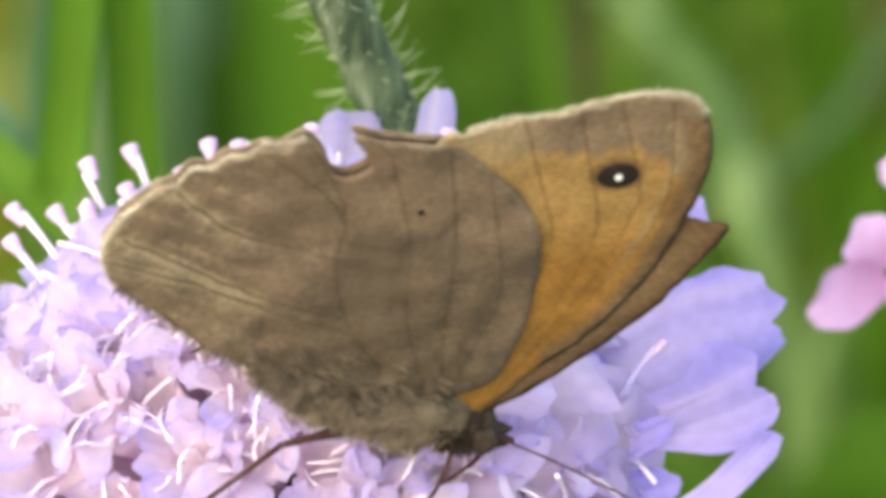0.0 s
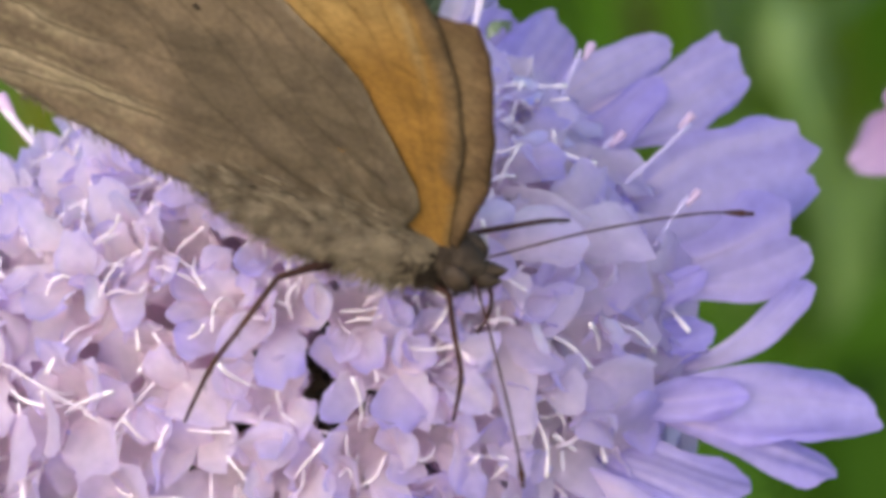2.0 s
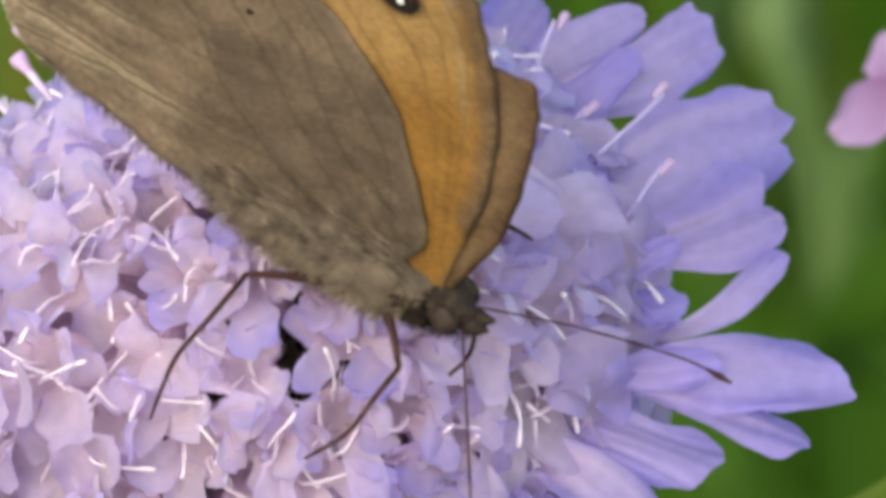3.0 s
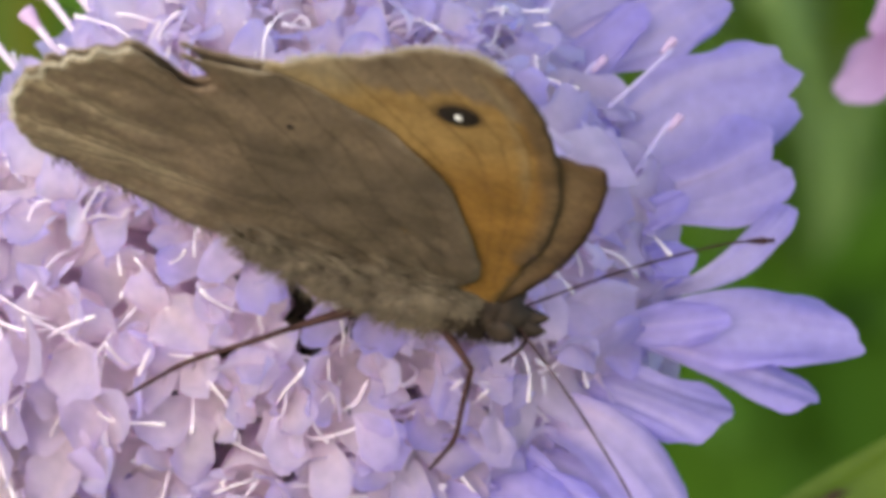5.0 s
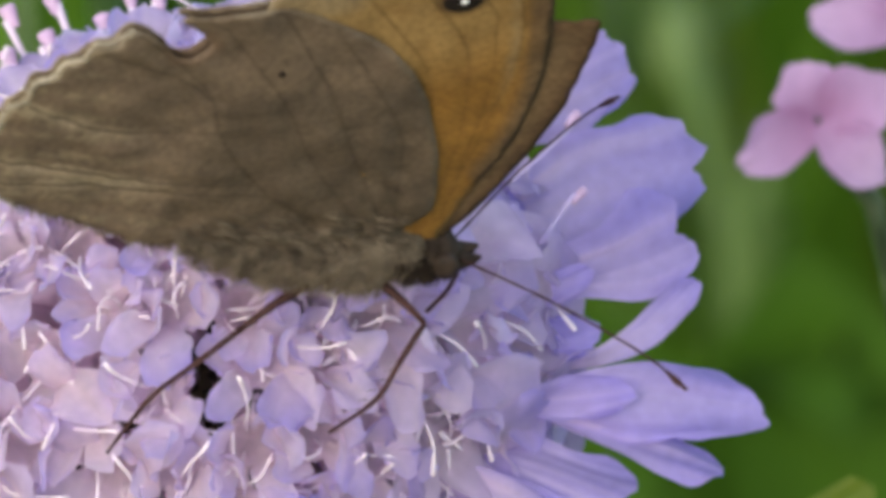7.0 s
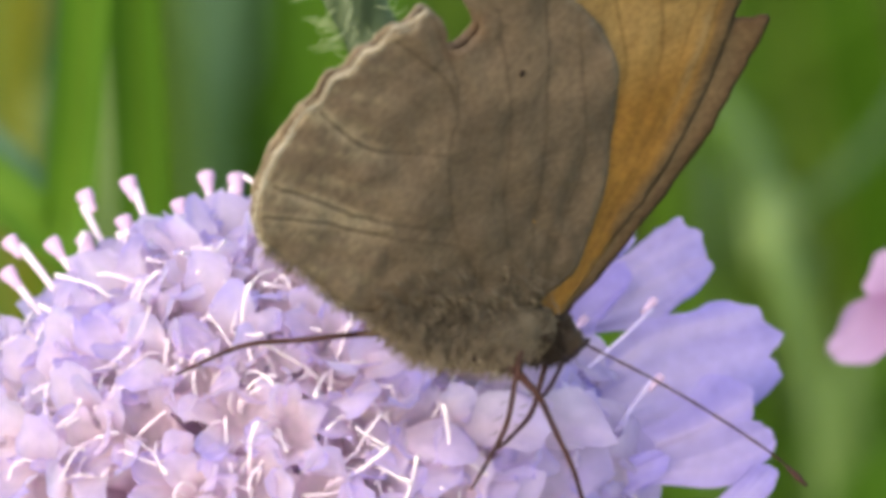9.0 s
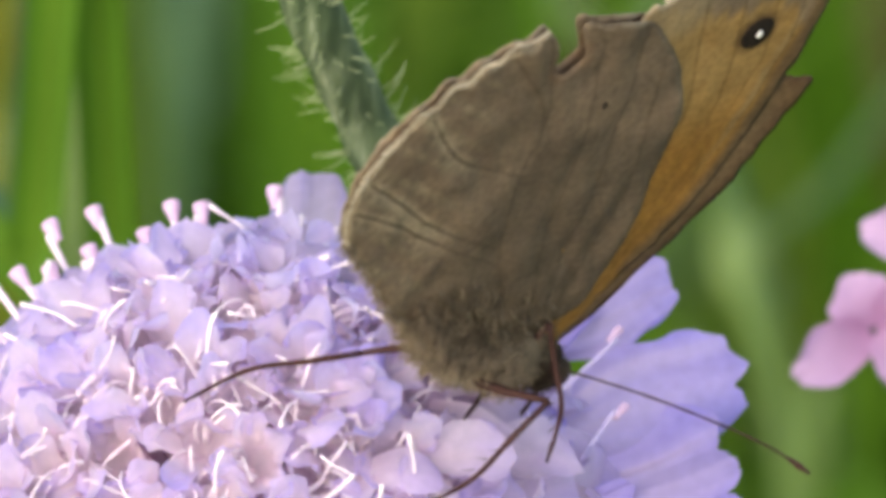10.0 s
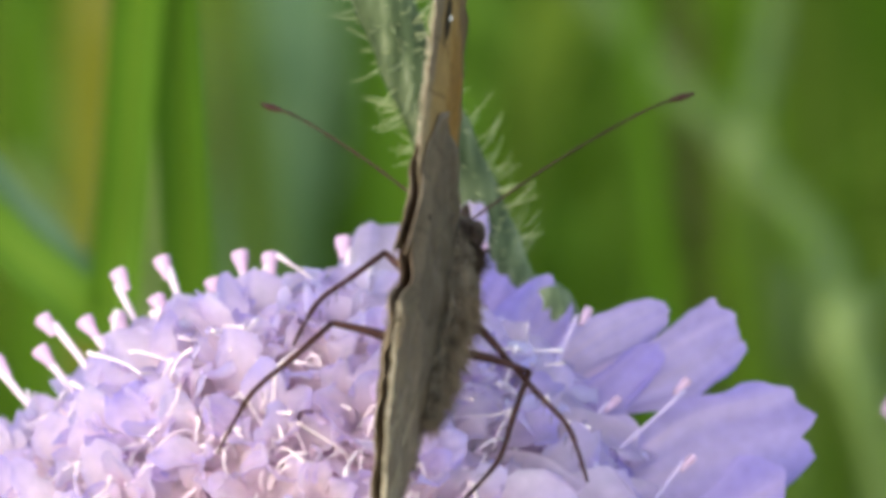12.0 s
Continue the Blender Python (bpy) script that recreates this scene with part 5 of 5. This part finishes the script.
# where each foot stands on the flower: seconds, across, up
FEET = {
    "near_hind": [(0, -7.6, -1.2), (0.5, -7.9, -1.0), (1.5, -7.7, -1.5), (2.2, -8.0, -2.8), (3, -8.3, -3.9), (4.8, -10.1, -4.1), (5, -10.2, -5.1), (5.6, -9.5, -3.9), (6, -7.7, -6.4), (7, -6.5, -4.6), (7.5, -4.5, -1.7),
                  (7.7, 1.4, -1.2), (9.3, 7.7, 4.8), (9.5, 7.9, 4.9), (10.5, 8.0, 3.2), (11.5, 7.4, 5.1), (12, 7.3, 7.2)],
    "near_mid": [(0, 6.4, 0.6), (0.5, 5.8, -0.8), (1.5, 5.9, -1.6), (2.2, 6.7, -2.7), (2.5, 2.1, -1.5), (3, 0.0, -6.0), (4.8, 5.9, -6.2), (5, 6.2, -9.0), (5.6, 5.4, -8.3), (6, 6.0, -2.2), (7, 5.9, -3.1),
                 (7.5, 6.0, -1.3), (9.3, 16.6, 5.0), (9.5, 16.4, 5.3), (10.5, 14.5, 8.4), (12, 14.5, 8.0)],
    "far_hind": [(0, -5.8, 9.4), (9.3, -5.6, 9.7), (12, -5.7, 9.9)],
    "far_mid": [(0, 11.5, 7.0), (2.2, 12.9, 8.5), (3.2, 12.0, 5.0), (7, 12.0, 6.0), (7.5, 12.7, 5.7), (9.5, 11.6, 7.2), (10.2, 10.8, 10.0), (10.5, 10.5, 11.7), (11, 3.0, 14.5), (11.5, -4.5, 15.9), (12, -1.7, 15.8)],
}
# which way each knee points: seconds, across, up
KNEES = {
    "near_hind": [(0, -1.2, 3.3), (0.5, -2.4, 4.4), (1.5, -0.2, 3.1), (2.2, -3.3, 3.6), (3, -2.6, 2.4), (5, -1.1, -1.0), (5.6, -0.6, -1.5), (6, -1.5, 0.3), (7, 0.4, 2.4), (7.5, 0.0, 3.9), (9.5, 10.8, 8.3), (10.5, 11.3, 11.2), (11.5, 8.9, 12.1), (12, 9.3, 11.9)],
    "near_mid": [(0, 8.2, 4.0), (0.5, 7.1, 3.1), (1.5, 7.3, 2.1), (2.2, 5.3, 0.6), (3, 3.8, -0.4), (5, 7.4, -4.3), (5.6, 7.9, -5.3), (6, 8.6, 1.0), (7, 9.7, 2.8), (7.5, 8.9, 3.5), (9.5, 15.2, 8.6), (10.5, 14.5, 14.6), (11.5, 11.5, 15.0), (12, 10.5, 14.6)],
    "far_hind": [(0, -2.0, 9.5), (7.7, -1.0, 10.0), (9.3, 3.0, 14.3), (10.5, 2.8, 14.6), (11.5, 0.4, 16.8), (12, 0.3, 16.2)],
    "far_mid": [(0, 10.5, 9.0), (2.2, 10.6, 8.0), (7, 14.0, 9.0), (7.5, 16.2, 10.4), (9.5, 12.6, 9.0), (10.5, 11.0, 12.5), (11.5, 0.1, 16.6), (12, 0.8, 17.3)],
}
# how far the tips of the antennae point: seconds, across, up
TIPS = {
    "far": [(0, 19.0, 19.0), (0.3, 19.5, 17.0), (0.5, 22.4, 12.8), (0.8, 21.0, 6.2), (1, 22.5, 10.0), (1.5, 18.3, 12.9), (1.8, 21.0, 10.8), (2, 21.6, 8.5), (2.2, 21.9, 5.5), (2.5, 21.2, 3.3), (3, 20.9, -1.4), (3.2, 18.4, -5.9), (4.8, 23.2, 2.2), (5, 22.7, 2.7), (5.7, 22.2, 8.0),
            (6, 17.6, 5.1), (6.5, 20.0, 10.5), (7, 21.3, 14.7), (7.5, 18.4, 22.6), (9.3, 22, 26), (10, 20, 28), (11, 12, 30), (11.5, -1.0, 24.0), (11.8, -2.2, 23.7), (12, -2.8, 28.5)],
    "near": [(0, 17.8, 0.8), (0.5, 15.5, -0.6), (0.8, 14.2, -2.6), (1.5, 18.0, -3.6), (2, 10.0, -5.2), (2.2, 9.0, -7.6), (2.5, 9.2, -7.0), (3, 8.8, -8.2), (5, 16.5, -10.6), (5.6, 14.4, -12.0), (5.8, 16.0, -7.0), (6, 20.1, -2.9), (6.5, 20.9, -3.5), (7, 23.2, 0.2), (7.5, 23.9, 7.4),
             (7.7, 22.8, 2.8), (9.3, 26.4, 6.4), (9.5, 26.4, 6.8), (10, 27.0, 7.4), (10.2, 25.9, 19.2), (10.5, 23.7, 15.9), (11, 25.0, 15.1), (11.2, 20.0, 25.9), (11.5, 18.0, 24.3), (11.8, 17.0, 21.4), (12, 15.3, 27.0)],
}
REST = {"far": Vector((9.4, 9.0, -9.0)), "near": Vector((8.3, -9.3, -5.3))}


def along(d, hint):
    """A turn that lays x along d with z towards hint."""
    x = d.normalized()
    y = hint.cross(x)
    y = (y if y.length > 1e-6 else x.orthogonal()).normalized()
    return Matrix((x, y, x.cross(y))).transposed()


def limb_rows(name, hip, a, b):
    rows_a, rows_b = [], []
    for t, *r in BODY:
        body = view_pose(*r)
        turn = body.to_3x3()
        h = body @ (hip * MM)
        u, v = at_time(FEET[name], t)
        foot = over(u, v, head_surface(u, v))
        d = foot - h
        reach = min(max(d.length, (b - a) * 1.02), (a + b) * 0.995)
        e = d.normalized()
        k = (a * a - b * b + reach * reach) / (2 * reach)
        lift = math.sqrt(max(a * a - k * k, 0))
        hint = view_back * 0.5 + view_up * 0.6 + (turn @ Vector((-0.15 if hip.x < -5 else 0.2, (hip.y - 0.3) * 0.3, 0.0)))
        ku, kv = at_time(KNEES[name], t)
        bent = over(ku, kv, 0) - h
        hint = hint * 0.3 + (view_right * bent.dot(view_right) + view_up * bent.dot(view_up)) / (2.0 * MM)
        hint = (hint - e * hint.dot(e)).normalized()
        knee = e * k + hint * lift
        ra = along(knee, hint)
        rb = along(e * reach - knee, hint)
        rows_a.append((t, Matrix.LocRotScale(hip * MM, (turn.inverted() @ ra).to_quaternion(), None)))
        rows_b.append((t, Matrix.LocRotScale((a, 0, 0), (ra.inverted() @ rb).to_quaternion(), None)))
    return rows_a, rows_b


def feeler_rows(name, at):
    rows = []
    for t, *r in BODY:
        body = view_pose(*r)
        turn = body.to_3x3()
        u, v = at_time(TIPS[name], t)
        tip = over(u, v, 0) - body @ (at * MM)
        away = (turn @ (REST[name] - at)).dot(view_back) * MM
        d = view_right * tip.dot(view_right) + view_up * tip.dot(view_up) + view_back * away
        rows.append((t, Matrix.LocRotScale(at * MM, (turn.inverted() @ along(d, view_up)).to_quaternion(), None)))
    return rows


def sway(ob, rows):
    """Small swings in the wind, in millimetres across and up, about where the thing stands."""
    rest = ob.matrix_basis.copy()
    walk(ob, [(t, Matrix.Translation((view_right * u + view_up * v) * MM) @ rest) for t, u, v in rows])


def motions():
    walk(insect, [(t, view_pose(*r)) for t, *r in BODY])
    for name, (upper, lower, hip, thigh, shin) in LEGS.items():
        rows_a, rows_b = limb_rows(name, hip, thigh, shin)
        walk(upper, rows_a)
        walk(lower, rows_b)
    for name, (ob, at) in FEELERS.items():
        walk(ob, feeler_rows(name, at))
    sway(pink, [(0, 0, 0), (0.5, 0.1, 0), (1, -0.2, 0), (1.5, 0.0, -0.3), (2, 0.3, 0.2), (2.5, 0.4, 0), (3, 0.6, 0.2), (5, 0.4, 0), (7.7, 0.4, 0.0), (9.5, 1.2, 0), (10.5, 0.7, 0.6), (11, 0.6, 0.4), (11.5, 0.8, 1.1), (12, 2.0, 1.3)])
    sway(pink_high, [(0, 0, 0), (3, 0.5, 0), (7.7, 0.4, 0), (9.5, 0.8, 0), (10.5, 0.6, 0.8), (11.5, 0.8, 2.4), (12, 1.7, 2.6)])
    sway(stem, [(0, -0.9, 0), (1.5, -0.6, 0), (3, 0.0, 0), (7.7, 0.7, 0), (9.5, 1.0, 0), (10, 1.0, 0), (10.5, 1.3, 0), (11, 1.2, 0), (11.5, 0.8, 0), (12, 2.4, 0)])


motions()
